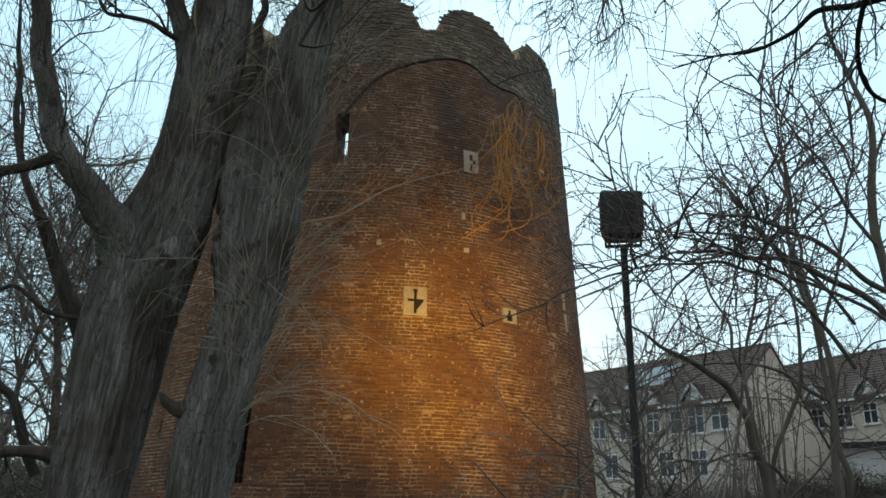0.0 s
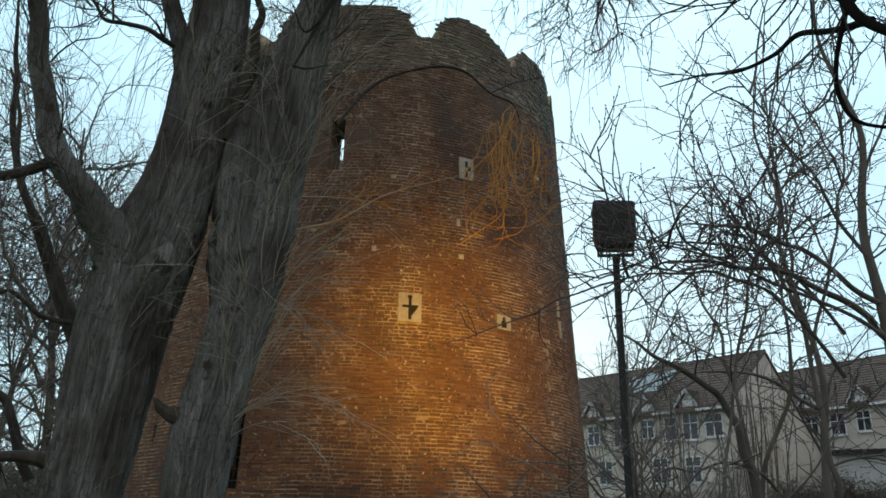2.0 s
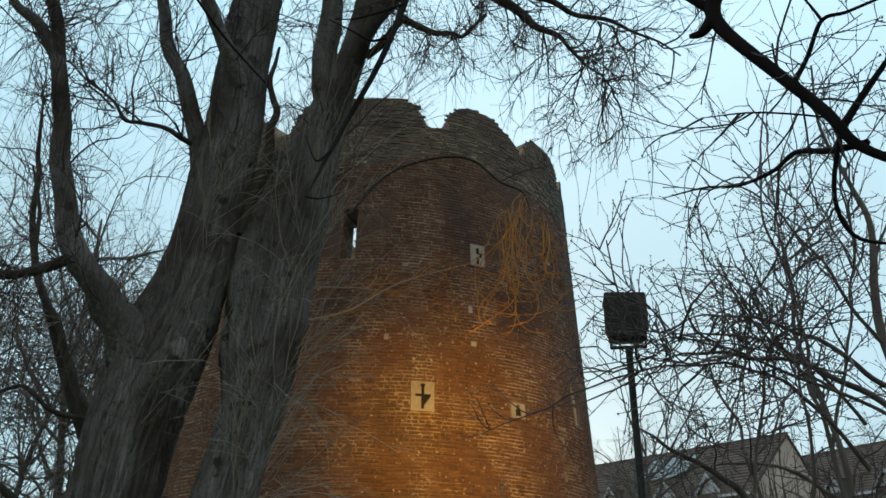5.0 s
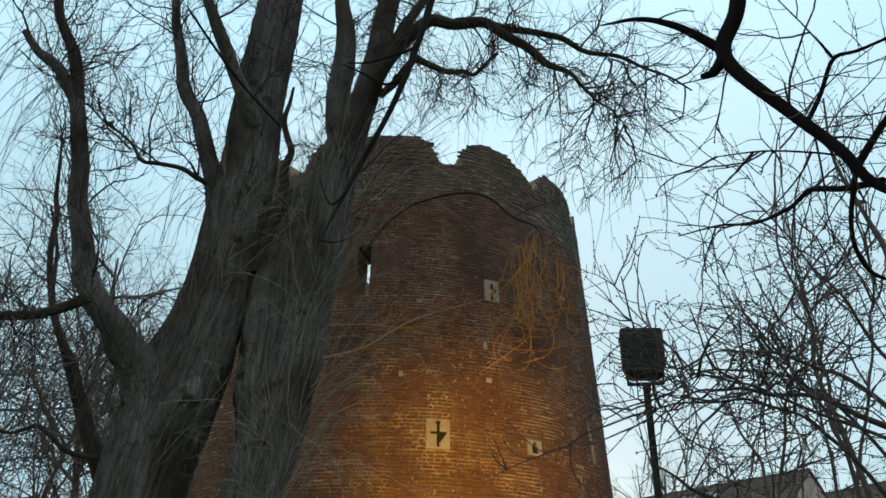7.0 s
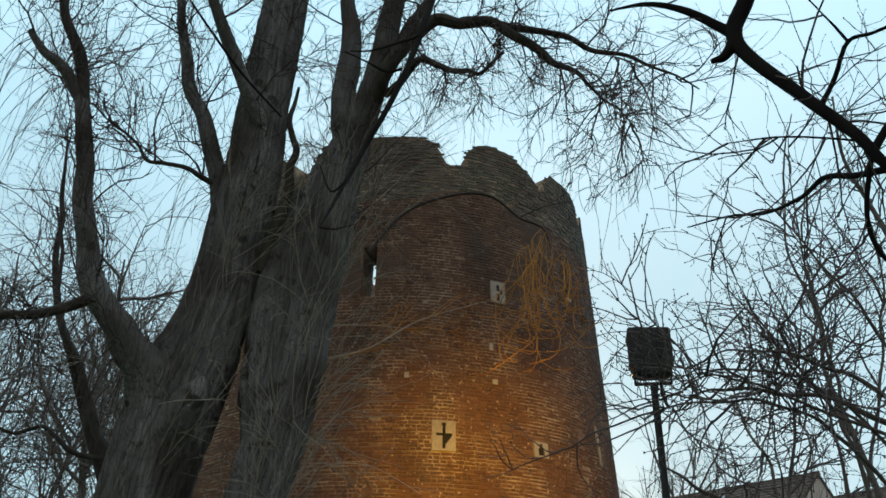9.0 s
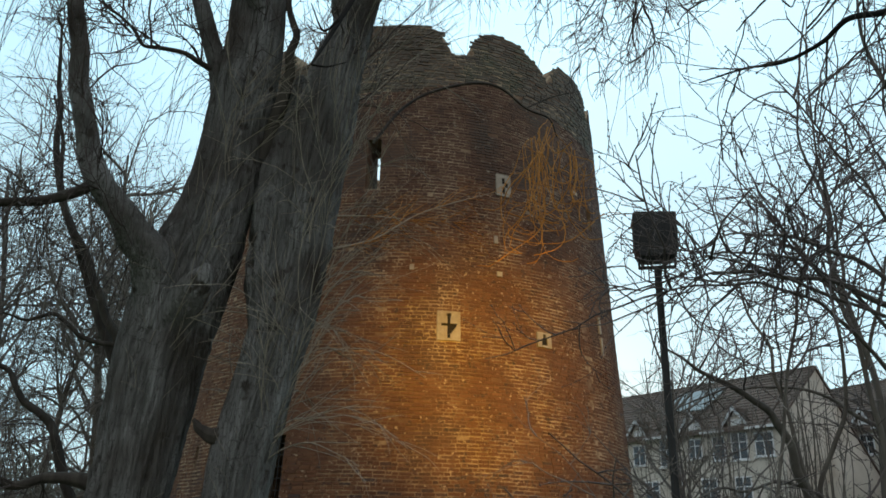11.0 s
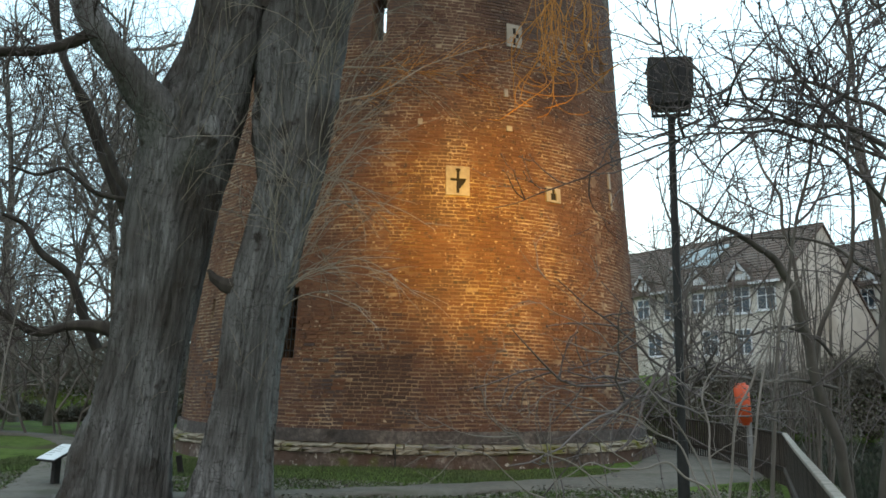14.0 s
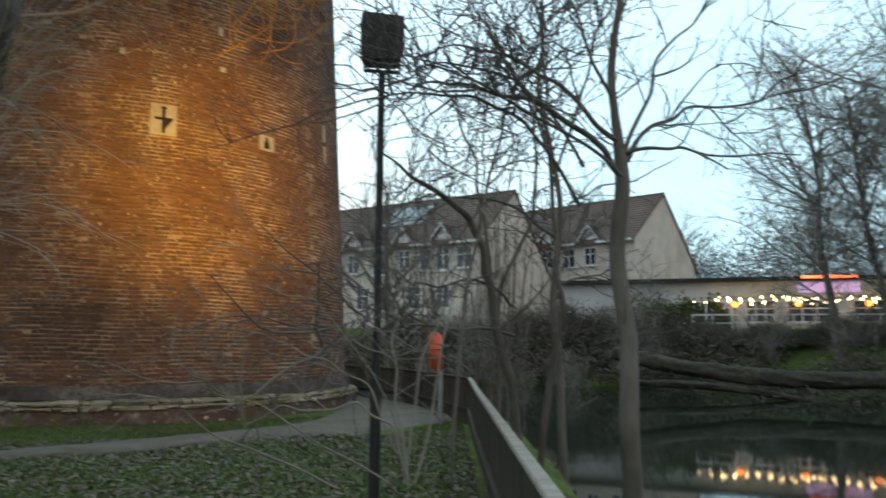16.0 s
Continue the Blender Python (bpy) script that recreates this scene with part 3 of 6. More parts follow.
def brick_mesh(name, rows, mat):
    a = np.array([r[:5] for r in rows])
    d0, d1, z0, z1, p = np.radians(a[:, 0]), np.radians(a[:, 0] + a[:, 2]), a[:, 1], a[:, 1] + a[:, 3], a[:, 4]
    v = []
    for (dd, zz, pp) in ((d0, z0, 0), (d1, z0, 0), (d1, z1, 0), (d0, z1, 0), (d0, z0, 1), (d1, z0, 1), (d1, z1, 1), (d0, z1, 1)):
        shrink = 0.003 * pp
        r = R0 - TAPER * zz + (p if pp else -0.01)
        zz = zz + np.where(zz == z0, shrink, -shrink)
        v.append(np.stack([r * np.sin(dd), -r * np.cos(dd), zz], 1))
    v = np.stack(v, 1)
    base = np.array([(4, 5, 6, 7), (0, 1, 5, 4), (1, 2, 6, 5), (2, 3, 7, 6), (3, 0, 4, 7)])
    q = (np.arange(len(a))[:, None, None] * 8 + base[None]).reshape(-1, 4)
    return mesh_fast(name, v.reshape(-1, 3), q, mat, smooth=False)


ALL_BRICKS = brick_rows()
SINGLE = [r for r in ALL_BRICKS if 1.0 < r[1] < 2.02 and -9 < r[0] < 3][:300]
single_set = set(SINGLE)
plain = [r for r in ALL_BRICKS if not r[5] and r not in single_set]
worn = [r for r in ALL_BRICKS if r[5]]
# bricks above a ragged height of about 8.3 m take the darker colours
high_dark = [r for r in plain if r[1] + 1.5 * noise.noise((r[0] * 0.07, r[1] * 0.6, 3.0)) > 8.3]
fray = random.Random(5)
# bricks below a frayed height of about 1.6 m take the darker colours
low_dark = [r for r in plain if r[1] + 1.6 * noise.noise((r[0] * 0.06, r[1] * 0.5, 8.0)) + fray.uniform(-1.5, 1.5) < 1.6]
dark_zone_set = set(high_dark) | set(low_dark)
tagged(put("brickwork", brick_mesh("brickwork", [r for r in plain if r not in dark_zone_set], BRICK), tower, "uneven courses of old red brick"), kind="stuff")
tagged(put("lower_brickwork", brick_mesh("lower_brickwork", low_dark, BRICK_LOW), tower, "darker brick near the foot"), kind="stuff")
tagged(put("upper_brickwork", brick_mesh("upper_brickwork", high_dark, BRICK_HIGH), tower, "darker grey-brown brick high on the wall"), kind="stuff")
tagged(put("parapet_brickwork", brick_mesh("parapet_brickwork", worn, BRICK_TOP), tower, "weathered grey-brown brick of the parapet"), kind="stuff")


def ring_band(z0, z1, r_extra0, r_extra1, step=1.5, rough=0.02, seed=0):
    v, f = [], []
    degs = np.arange(-180, 180, step)
    for d in degs:
        for z, e in ((z0, r_extra0), (z1, r_extra1), (z1, -0.1)):
            w = rough * noise.noise((d * 0.5, z * 9, seed)) + rough * 0.7 * noise.noise((d * 0.13, z * 5, seed))
            v.append(around(d, R0 + e + w, z + (0.4 * w if z > 0.05 else -0.1)))
    n = len(degs)
    for i in range(n):
        j = (i + 1) % n
        f += [(3 * i, 3 * j, 3 * j + 1, 3 * i + 1), (3 * i + 1, 3 * j + 1, 3 * j + 2, 3 * i + 2)]
    return v, f


v, f = ring_band(0.0, 0.22, 0.24, 0.22, rough=0.05, seed=1)
put("plinth", mesh_of("plinth", v, f, FOOTING), tower, "rough red-brown rubble footing patched with moss")
v, f = ring_band(0.40, 0.63, 0.05, 0.04, rough=0.03, seed=3)
put("flint_course", mesh_of("flint_course", v, f, material("dark_flint", [(0.04, 0.038, 0.036), (0.09, 0.08, 0.075), (0.2, 0.18, 0.16)], 14, bump=1.0)), tower, "dark flint course above the plinth")

# worn ledge stones on the plinth, one by one
rng = random.Random(7)
layer, d = 0, -75.0
while layer < 2:
    w = rng.uniform(1.6, 7.5)
    zl = 0.22 + 0.075 * layer
    zt = zl + 0.07 + rng.uniform(-0.015, 0.015)
    bm = bmesh.new()
    n = 4
    rows = [[bm.verts.new(around(d + 0.15 + (w - 0.3) * i / n, R0 + e + rng.uniform(-0.03, 0.025), z + rng.uniform(-0.012, 0.010))) for e, z in ((0.0, zl), (0.26 - 0.04 * layer, zl + 0.008), (0.27 - 0.04 * layer, zt - 0.02), (0.23 - 0.05 * layer, zt), (0.0, zt + 0.03))] for i in range(n + 1)]
    for a, b in zip(rows[:-1], rows[1:]):
        for k in range(4):
            bm.faces.new((a[k], b[k], b[k + 1], a[k + 1]))
    bm.faces.new(rows[0])
    bm.faces.new(rows[-1][::-1])
    part("stone", bm, LEDGE_STONE if rng.random() < 0.85 else FLINT, tower)
    d += w
    if d > 78:
        layer, d = layer + 1, -75.0


def slit_stone(a0, a1, z0, z1, cut):
    """A pale stone block let into the wall, with a loop cut through it; cut: outline cells that stay open, as fractions."""
    xs = sorted({0.0, 1.0, *[c[0] for c in cut], *[c[1] for c in cut]})
    zs = sorted({0.0, 1.0, *[c[2] for c in cut], *[c[3] for c in cut]})
    bm = bmesh.new()
    for i in range(len(xs) - 1):
        for j in range(len(zs) - 1):
            if any(xs[i] >= c[0] - 1e-6 and xs[i + 1] <= c[1] + 1e-6 and zs[j] >= c[2] - 1e-6 and zs[j + 1] <= c[3] + 1e-6 for c in cut):
                continue
            vv = []
            for e in (-0.25, 0.045):
                for fx, fz in ((xs[i], zs[j]), (xs[i + 1], zs[j]), (xs[i + 1], zs[j + 1]), (xs[i], zs[j + 1])):
                    z = z0 + (z1 - z0) * fz
                    vv.append(bm.verts.new(around(a0 + (a1 - a0) * fx, radius(z) + e, z)))
            for q in ((4, 5, 6, 7), (0, 1, 5, 4), (1, 2, 6, 5), (2, 3, 7, 6), (3, 0, 4, 7)):
                bm.faces.new([vv[k] for k in q])
    bmesh.ops.remove_doubles(bm, verts=bm.verts, dist=0.0005)
    return bm


cross = [(0.44, 0.57, 0.08, 0.93), (0.18, 0.44, 0.49, 0.58), (0.57, 0.86, 0.50, 0.58), (0.57, 0.82, 0.44, 0.50), (0.57, 0.77, 0.39, 0.44), (0.57, 0.72, 0.34, 0.39), (0.57, 0.67, 0.29, 0.34), (0.57, 0.63, 0.24, 0.29), (0.40, 0.44, 0.84, 0.91), (0.57, 0.61, 0.84, 0.91)]
part("slit_surround", slit_stone(10.6, 15.65, 5.21, 5.82, cross), STONE, tower, "pale limestone block with a cross-shaped arrow slit")
part("slit_surround", slit_stone(34.2, 38.2, 5.29, 5.61, [(0.30, 0.72, 0.15, 0.62), (0.40, 0.62, 0.62, 0.9)]), STONE, tower, "small pale stone with a pointed loop")
part("slit_surround", slit_stone(24.95, 28.95, 8.62, 9.15, [(0.40, 0.60, 0.08, 0.42), (0.40, 0.60, 0.56, 0.85), (0.60, 0.82, 0.42, 0.62)]), STONE, tower, "broken pale stone arrow slit")
for a0, a1, z0, z1 in ((4.4, 5.4, 6.68, 6.80), (24.4, 25.7, 6.70, 6.81), (58.6, 59.6, 6.0, 6.4), (58.9, 59.8, 5.5, 5.9), (24.0, 24.9, 7.45, 7.62)):
    part("stone", slit_stone(a0, a1, z0, z1, []), STONE, tower)
# dark plates added as the shade inside the loops, and grille of the low window
for a0, a1, z0, z1 in ((11.0, 15.2, 5.23, 5.80), (34.6, 37.9, 5.31, 5.59), (25.3, 28.6, 8.65, 9.13)):
    bm = bmesh.new()
    vv = [bm.verts.new(around(a, radius(z) + e, z)) for e in (-0.07, 0.012) for a, z in ((a0, z0), (a1, z0), (a1, z1), (a0, z1))]
    for q in ((4, 5, 6, 7), (0, 1, 5, 4), (1, 2, 6, 5), (2, 3, 7, 6), (3, 0, 4, 7), (3, 2, 1, 0)):
        bm.faces.new([vv[k] for k in q])
    part("lining", bm, DARK, tower)
for k in range(6):
    a = -25.0 + k * 0.98
    l = np.array([[around(a, radius(z) - 0.15, z) for z in np.linspace(1.95, 3.35, 4)]])
    v, q = tubes(l, np.full((1, 4), 0.012), 6)
    put("window_bar", mesh_fast("window_bar", v, q, IRON), tower)
for k in range(6):
    z = 2.1 + k * 0.22
    l = np.array([[around(a, radius(z) - 0.15, z) for a in np.linspace(-25.5, -19.9, 4)]])
    v, q = tubes(l, np.full((1, 4), 0.012), 6)
    put("window_bar", mesh_fast("window_bar", v, q, IRON), tower)
bm = bmesh.new()
bmesh.ops.create_circle(bm, cap_ends=True, segments=48, radius=4.9, matrix=Matrix.Translation((0, 0, 7.6)))
part("inner_floor", bm, DARK, tower)
# thin drain pipe at the foot and iron stake
l = np.array([[around(2.0, R0 + 0.32, z) for z in np.linspace(-0.05, 0.42, 3)]])
v, q = tubes(l, np.full((1, 3), 0.012), 6)
put("stake", mesh_fast("stake", v, q, IRON), tower)

# ---------------------------------------------------------------- the old willow
RNG = np.random.default_rng(11)
willow = thing("willow_tree", "huge old bare willow with two furrowed grey trunks and hanging shoots", "tree")
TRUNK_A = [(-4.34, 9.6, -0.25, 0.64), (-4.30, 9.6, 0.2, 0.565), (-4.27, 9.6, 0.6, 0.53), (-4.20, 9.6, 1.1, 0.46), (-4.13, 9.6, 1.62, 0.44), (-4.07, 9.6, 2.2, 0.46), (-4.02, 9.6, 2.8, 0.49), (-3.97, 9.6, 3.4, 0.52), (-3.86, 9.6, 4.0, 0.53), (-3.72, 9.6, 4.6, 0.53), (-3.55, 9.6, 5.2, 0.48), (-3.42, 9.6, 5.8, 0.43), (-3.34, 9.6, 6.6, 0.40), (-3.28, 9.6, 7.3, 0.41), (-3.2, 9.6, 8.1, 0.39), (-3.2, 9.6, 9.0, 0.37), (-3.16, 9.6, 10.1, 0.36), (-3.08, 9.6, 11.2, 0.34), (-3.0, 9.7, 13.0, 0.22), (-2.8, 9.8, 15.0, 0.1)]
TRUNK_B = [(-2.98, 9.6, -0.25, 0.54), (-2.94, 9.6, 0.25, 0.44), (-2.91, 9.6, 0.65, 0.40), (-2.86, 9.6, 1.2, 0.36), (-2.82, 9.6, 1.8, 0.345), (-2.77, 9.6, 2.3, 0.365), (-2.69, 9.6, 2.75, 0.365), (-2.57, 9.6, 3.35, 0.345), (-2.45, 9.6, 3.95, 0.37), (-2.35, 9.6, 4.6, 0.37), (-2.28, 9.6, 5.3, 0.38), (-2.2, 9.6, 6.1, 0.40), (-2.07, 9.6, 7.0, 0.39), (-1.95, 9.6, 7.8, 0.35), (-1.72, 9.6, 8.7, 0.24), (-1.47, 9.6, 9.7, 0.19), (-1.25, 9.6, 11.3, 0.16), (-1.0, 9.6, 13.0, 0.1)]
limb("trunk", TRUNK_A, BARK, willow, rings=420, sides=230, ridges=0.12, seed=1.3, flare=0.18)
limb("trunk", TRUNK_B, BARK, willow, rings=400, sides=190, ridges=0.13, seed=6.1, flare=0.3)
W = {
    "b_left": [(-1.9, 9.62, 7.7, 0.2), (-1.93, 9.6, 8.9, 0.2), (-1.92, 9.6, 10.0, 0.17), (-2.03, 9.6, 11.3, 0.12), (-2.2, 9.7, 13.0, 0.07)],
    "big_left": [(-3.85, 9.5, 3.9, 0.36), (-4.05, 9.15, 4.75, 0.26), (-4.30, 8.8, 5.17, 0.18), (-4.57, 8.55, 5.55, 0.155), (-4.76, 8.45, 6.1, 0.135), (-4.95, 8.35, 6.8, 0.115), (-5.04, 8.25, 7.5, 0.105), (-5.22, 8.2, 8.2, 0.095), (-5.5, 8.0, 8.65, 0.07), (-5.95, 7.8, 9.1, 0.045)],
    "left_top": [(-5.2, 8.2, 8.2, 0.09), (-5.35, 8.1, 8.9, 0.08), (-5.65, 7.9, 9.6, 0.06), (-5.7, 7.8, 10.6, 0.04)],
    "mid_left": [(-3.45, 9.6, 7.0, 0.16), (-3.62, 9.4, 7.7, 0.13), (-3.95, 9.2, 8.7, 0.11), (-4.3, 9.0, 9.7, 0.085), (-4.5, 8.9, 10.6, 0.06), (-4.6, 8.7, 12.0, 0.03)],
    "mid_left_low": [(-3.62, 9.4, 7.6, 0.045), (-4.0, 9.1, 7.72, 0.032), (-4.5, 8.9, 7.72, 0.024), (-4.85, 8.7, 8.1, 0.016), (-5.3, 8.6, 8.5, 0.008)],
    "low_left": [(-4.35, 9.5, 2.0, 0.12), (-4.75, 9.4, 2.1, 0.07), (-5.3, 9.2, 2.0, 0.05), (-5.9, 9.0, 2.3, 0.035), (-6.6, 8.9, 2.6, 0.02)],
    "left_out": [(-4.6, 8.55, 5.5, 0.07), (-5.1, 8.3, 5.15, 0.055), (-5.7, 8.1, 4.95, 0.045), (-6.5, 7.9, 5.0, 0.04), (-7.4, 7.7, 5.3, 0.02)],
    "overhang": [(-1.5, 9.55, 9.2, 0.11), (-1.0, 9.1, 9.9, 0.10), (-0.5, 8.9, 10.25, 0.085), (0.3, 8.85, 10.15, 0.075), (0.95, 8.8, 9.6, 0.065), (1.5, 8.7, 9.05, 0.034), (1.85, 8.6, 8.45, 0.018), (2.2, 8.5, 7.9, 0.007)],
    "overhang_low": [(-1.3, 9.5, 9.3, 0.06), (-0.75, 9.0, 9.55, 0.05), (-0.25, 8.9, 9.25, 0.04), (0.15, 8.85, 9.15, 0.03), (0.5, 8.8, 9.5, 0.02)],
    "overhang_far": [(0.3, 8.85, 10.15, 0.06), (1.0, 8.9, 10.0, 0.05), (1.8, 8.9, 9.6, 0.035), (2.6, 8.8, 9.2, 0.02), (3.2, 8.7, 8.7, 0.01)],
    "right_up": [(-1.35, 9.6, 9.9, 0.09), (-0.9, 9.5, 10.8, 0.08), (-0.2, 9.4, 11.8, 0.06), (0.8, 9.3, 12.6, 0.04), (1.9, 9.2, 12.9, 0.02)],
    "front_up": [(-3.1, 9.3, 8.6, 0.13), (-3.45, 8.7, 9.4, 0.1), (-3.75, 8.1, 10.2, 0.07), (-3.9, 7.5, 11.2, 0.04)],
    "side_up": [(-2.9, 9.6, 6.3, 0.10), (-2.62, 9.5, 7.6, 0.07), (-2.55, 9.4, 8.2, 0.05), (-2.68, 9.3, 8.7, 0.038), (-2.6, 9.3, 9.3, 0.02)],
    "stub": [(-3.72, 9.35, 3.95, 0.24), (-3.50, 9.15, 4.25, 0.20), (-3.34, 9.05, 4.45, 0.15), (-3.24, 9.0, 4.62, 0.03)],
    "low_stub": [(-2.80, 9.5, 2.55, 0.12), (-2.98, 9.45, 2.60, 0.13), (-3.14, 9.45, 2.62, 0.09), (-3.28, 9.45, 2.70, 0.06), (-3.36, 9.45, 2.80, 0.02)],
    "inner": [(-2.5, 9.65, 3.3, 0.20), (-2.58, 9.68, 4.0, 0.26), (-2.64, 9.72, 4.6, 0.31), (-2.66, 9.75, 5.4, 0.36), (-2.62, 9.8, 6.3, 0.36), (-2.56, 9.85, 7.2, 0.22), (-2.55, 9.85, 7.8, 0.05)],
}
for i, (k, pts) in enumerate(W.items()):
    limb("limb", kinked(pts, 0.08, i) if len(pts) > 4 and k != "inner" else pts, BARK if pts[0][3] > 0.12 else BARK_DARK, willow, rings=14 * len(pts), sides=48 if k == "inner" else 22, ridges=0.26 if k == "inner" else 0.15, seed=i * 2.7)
PL = {k: lines_of(p) for k, p in W.items()}
upper_a = lines_of(TRUNK_A[11:])
upper_b = lines_of(TRUNK_B[11:])
crown = Bundle()


def crown_of(parents, n1, n2, n3, l1=1.6, l2=0.9, l3=0.5, droop=0.03, a1=55, up=0.0, r=0.014, rng=RNG, bundle=crown, wander=0.16):
    g1 = sprout(rng, parents, n1, l1, a1, 9, wander, droop - up, 0.1, 1.0)
    g2 = sprout(rng, g1, n2, l2, 45, 8, wander * 0.9, droop, 0.15, 1.0)
    bundle.add(g1, taper(g1, r, r * 0.35, rng), 5)
    bundle.add(g2, taper(g2, r * 0.5, r * 0.22, rng), 4)
    if n3:
        g3 = sprout(rng, g2, n3, l3, 40, 6, wander * 0.8, droop * 1.6, 0.1, 1.0)
        bundle.add(g3, taper(g3, r * 0.36, r * 0.2, rng), 3)
    return g1, g2


for key in ("big_left", "left_top", "mid_left", "mid_left_low"):
    crown_of(PL[key], 18, 70, 110, 1.2, 0.9, 0.6, -0.07, up=0.02, wander=0.23)
crown_of(PL["left_out"], 9, 50, 240, 0.9, 0.7, 0.5, 0.02)
crown_of(PL["low_left"], 9, 60, 300, 0.9, 0.7, 0.5, 0.02)
crown_of(PL["overhang"], 34, 200, 560, 1.1, 0.8, 0.45, 0.03, a1=55, wander=0.26)
crown_of(PL["overhang_far"], 18, 110, 360, 1.0, 0.8, 0.45, 0.03, a1=50, wander=0.26)
crown_of(PL["overhang_low"], 10, 60, 240, 0.6, 0.5, 0.35, 0.02)
crown_of(PL["right_up"], 16, 90, 300, 1.3, 1.0, 0.6, 0.04, wander=0.24)
crown_of(np.vstack([upper_a, upper_b, PL["b_left"], PL["front_up"]]), 48, 240, 640, 1.5, 1.0, 0.6, -0.01, up=0.04)
# long shoots that hang from the high limbs in front of the sky and the parapet
hang = sprout(RNG, np.vstack([PL["overhang"], PL["right_up"], PL["overhang_low"], upper_b]), 240, 2.2, 60, 18, 0.10, 0.20, 0.05, 1.0)
crown.add(hang, taper(hang, 0.005, 0.0022, RNG), 3)
hang = sprout(RNG, np.vstack([PL["big_left"], PL["left_top"], PL["mid_left"], PL["left_out"]]), 330, 2.0, 60, 16, 0.07, 0.30, 0.1, 1.0)
crown.add(hang, taper(hang, 0.0055, 0.0026, RNG), 3)
# upright young shoots on the same limbs
rise = sprout(RNG, np.vstack([PL["big_left"], PL["left_top"], PL["mid_left"], PL["low_left"], PL["overhang"], PL["overhang_low"]]), 420, 1.2, 65, 14, 0.12, -0.22, 0.1, 1.0)
crown.add(rise, taper(rise, 0.006, 0.0026, RNG), 3)
put("crown", crown.mesh("crown", TWIG_DARK), willow, "fine bare dark twigs and hanging shoots")
# pale shoots that sprout from the trunks and trail over the tower's face
veil = Bundle()
face_b = lines_of([(x + 0.34, y - 0.12, z, r) for x, y, z, r in TRUNK_B[5:14]])
face_a = lines_of([(x + 0.2, y - 0.42, z, r) for x, y, z, r in TRUNK_A[7:14]])
s1 = sprout(RNG, np.vstack([face_b, face_b, face_b, face_a]), 100, 2.0, 40, 14, 0.07, 0.0, 0.0, 1.0, toward=(0.55, -0.1, 0.7), pull=0.09)
veil.add(s1, taper(s1, 0.0055, 0.0028, RNG), 4)
s2 = sprout(RNG, s1, 400, 0.8, 16, 9, 0.06, 0.02, 0.1, 0.9)
veil.add(s2, taper(s2, 0.004, 0.0024, RNG), 3)
s3 = sprout(RNG, np.vstack([face_b, face_b, face_b, face_a]), 56, 1.7, 40, 12, 0.09, 0.13, 0.0, 1.0, toward=(0.5, -0.2, 0.0), pull=0.05)
veil.add(s3, taper(s3, 0.0065, 0.003, RNG), 4)
s4 = sprout(RNG, s3, 240, 0.7, 25, 8, 0.07, 0.03, 0.15, 0.95)
veil.add(s4, taper(s4, 0.0045, 0.0024, RNG), 3)
# short tufts close to the bark
full = np.vstack([lines_of([(x, y - r * 0.95, z, r) for x, y, z, r in t[3:13]]) for t in (TRUNK_A, TRUNK_B)] + [lines_of([(x + r * 0.6, y - r * 0.75, z, r) for x, y, z, r in t[3:13]]) for t in (TRUNK_A, TRUNK_B)])
s5 = sprout(RNG, full, 110, 0.5, 30, 7, 0.14, 0.05, 0.0, 1.0)
veil.add(s5, taper(s5, 0.005, 0.002, RNG), 3)
put("trailing_shoot_mass", veil.mesh("trailing_shoot_mass", TWIG), willow, "pale brown thin shoots trailing over the trunks")

# ---------------------------------------------------------------- floodlight on its pole
post = thing("floodlight_post", "black steel pole carrying a square floodlight aimed at the tower", "floodlight", 1.73, 7.12, 0, -8)
bm = bmesh.new()
bmesh.ops.create_cone(bm, cap_ends=True, segments=20, radius1=0.05, radius2=0.05, depth=1.05, matrix=Matrix.Translation((0, 0, 0.5)))
part("pole_base", bm, IRON, post, smooth=False)
bm = bmesh.new()
bmesh.ops.create_cone(bm, cap_ends=True, segments=20, radius1=0.035, radius2=0.033, depth=2.98, matrix=Matrix.Translation((0, 0, 2.45)))
part("pole", bm, IRON, post, smooth=False)
bm = bmesh.new()
box(bm, -0.17, -0.02, 3.93, 0.17, 0.02, 3.955, 0.004)
box(bm, -0.175, -0.02, 3.935, -0.155, 0.02, 4.10, 0.004)
box(bm, 0.155, -0.02, 3.935, 0.175, 0.02, 4.10, 0.004)
part("bracket", bm, IRON, post, "steel stirrup bracket")
bm = prism([(-0.20, 4.14), (-0.16, 4.03), (0.17, 4.03), (0.20, 4.12), (0.20, 4.47), (-0.20, 4.49)], -0.10, 0.16)
bmesh.ops.bevel(bm, geom=list(bm.edges), offset=0.012, segments=2, affect="EDGES")
lamp_box = part("lamp_housing", bm, IRON, post, "square black lamp housing")
for k in range(5):
    x = -0.15 + k * 0.075
    part("cooling_fin", boxed(x - 0.006, -0.128, 4.18, x + 0.006, -0.10, 4.42), IRON, lamp_box)
part("gear_tray", boxed(-0.13, -0.06, 4.005, 0.13, 0.10, 4.03, 0.006), IRON, lamp_box)
part("visor", boxed(-0.205, 0.16, 4.46, 0.205, 0.27, 4.475), IRON, lamp_box)
part("lens", boxed(-0.18, 0.161, 4.08, 0.18, 0.168, 4.45), glow("warm_lamp_lens", (1.0, 0.6, 0.2), 12), lamp_box, "glowing warm lens")

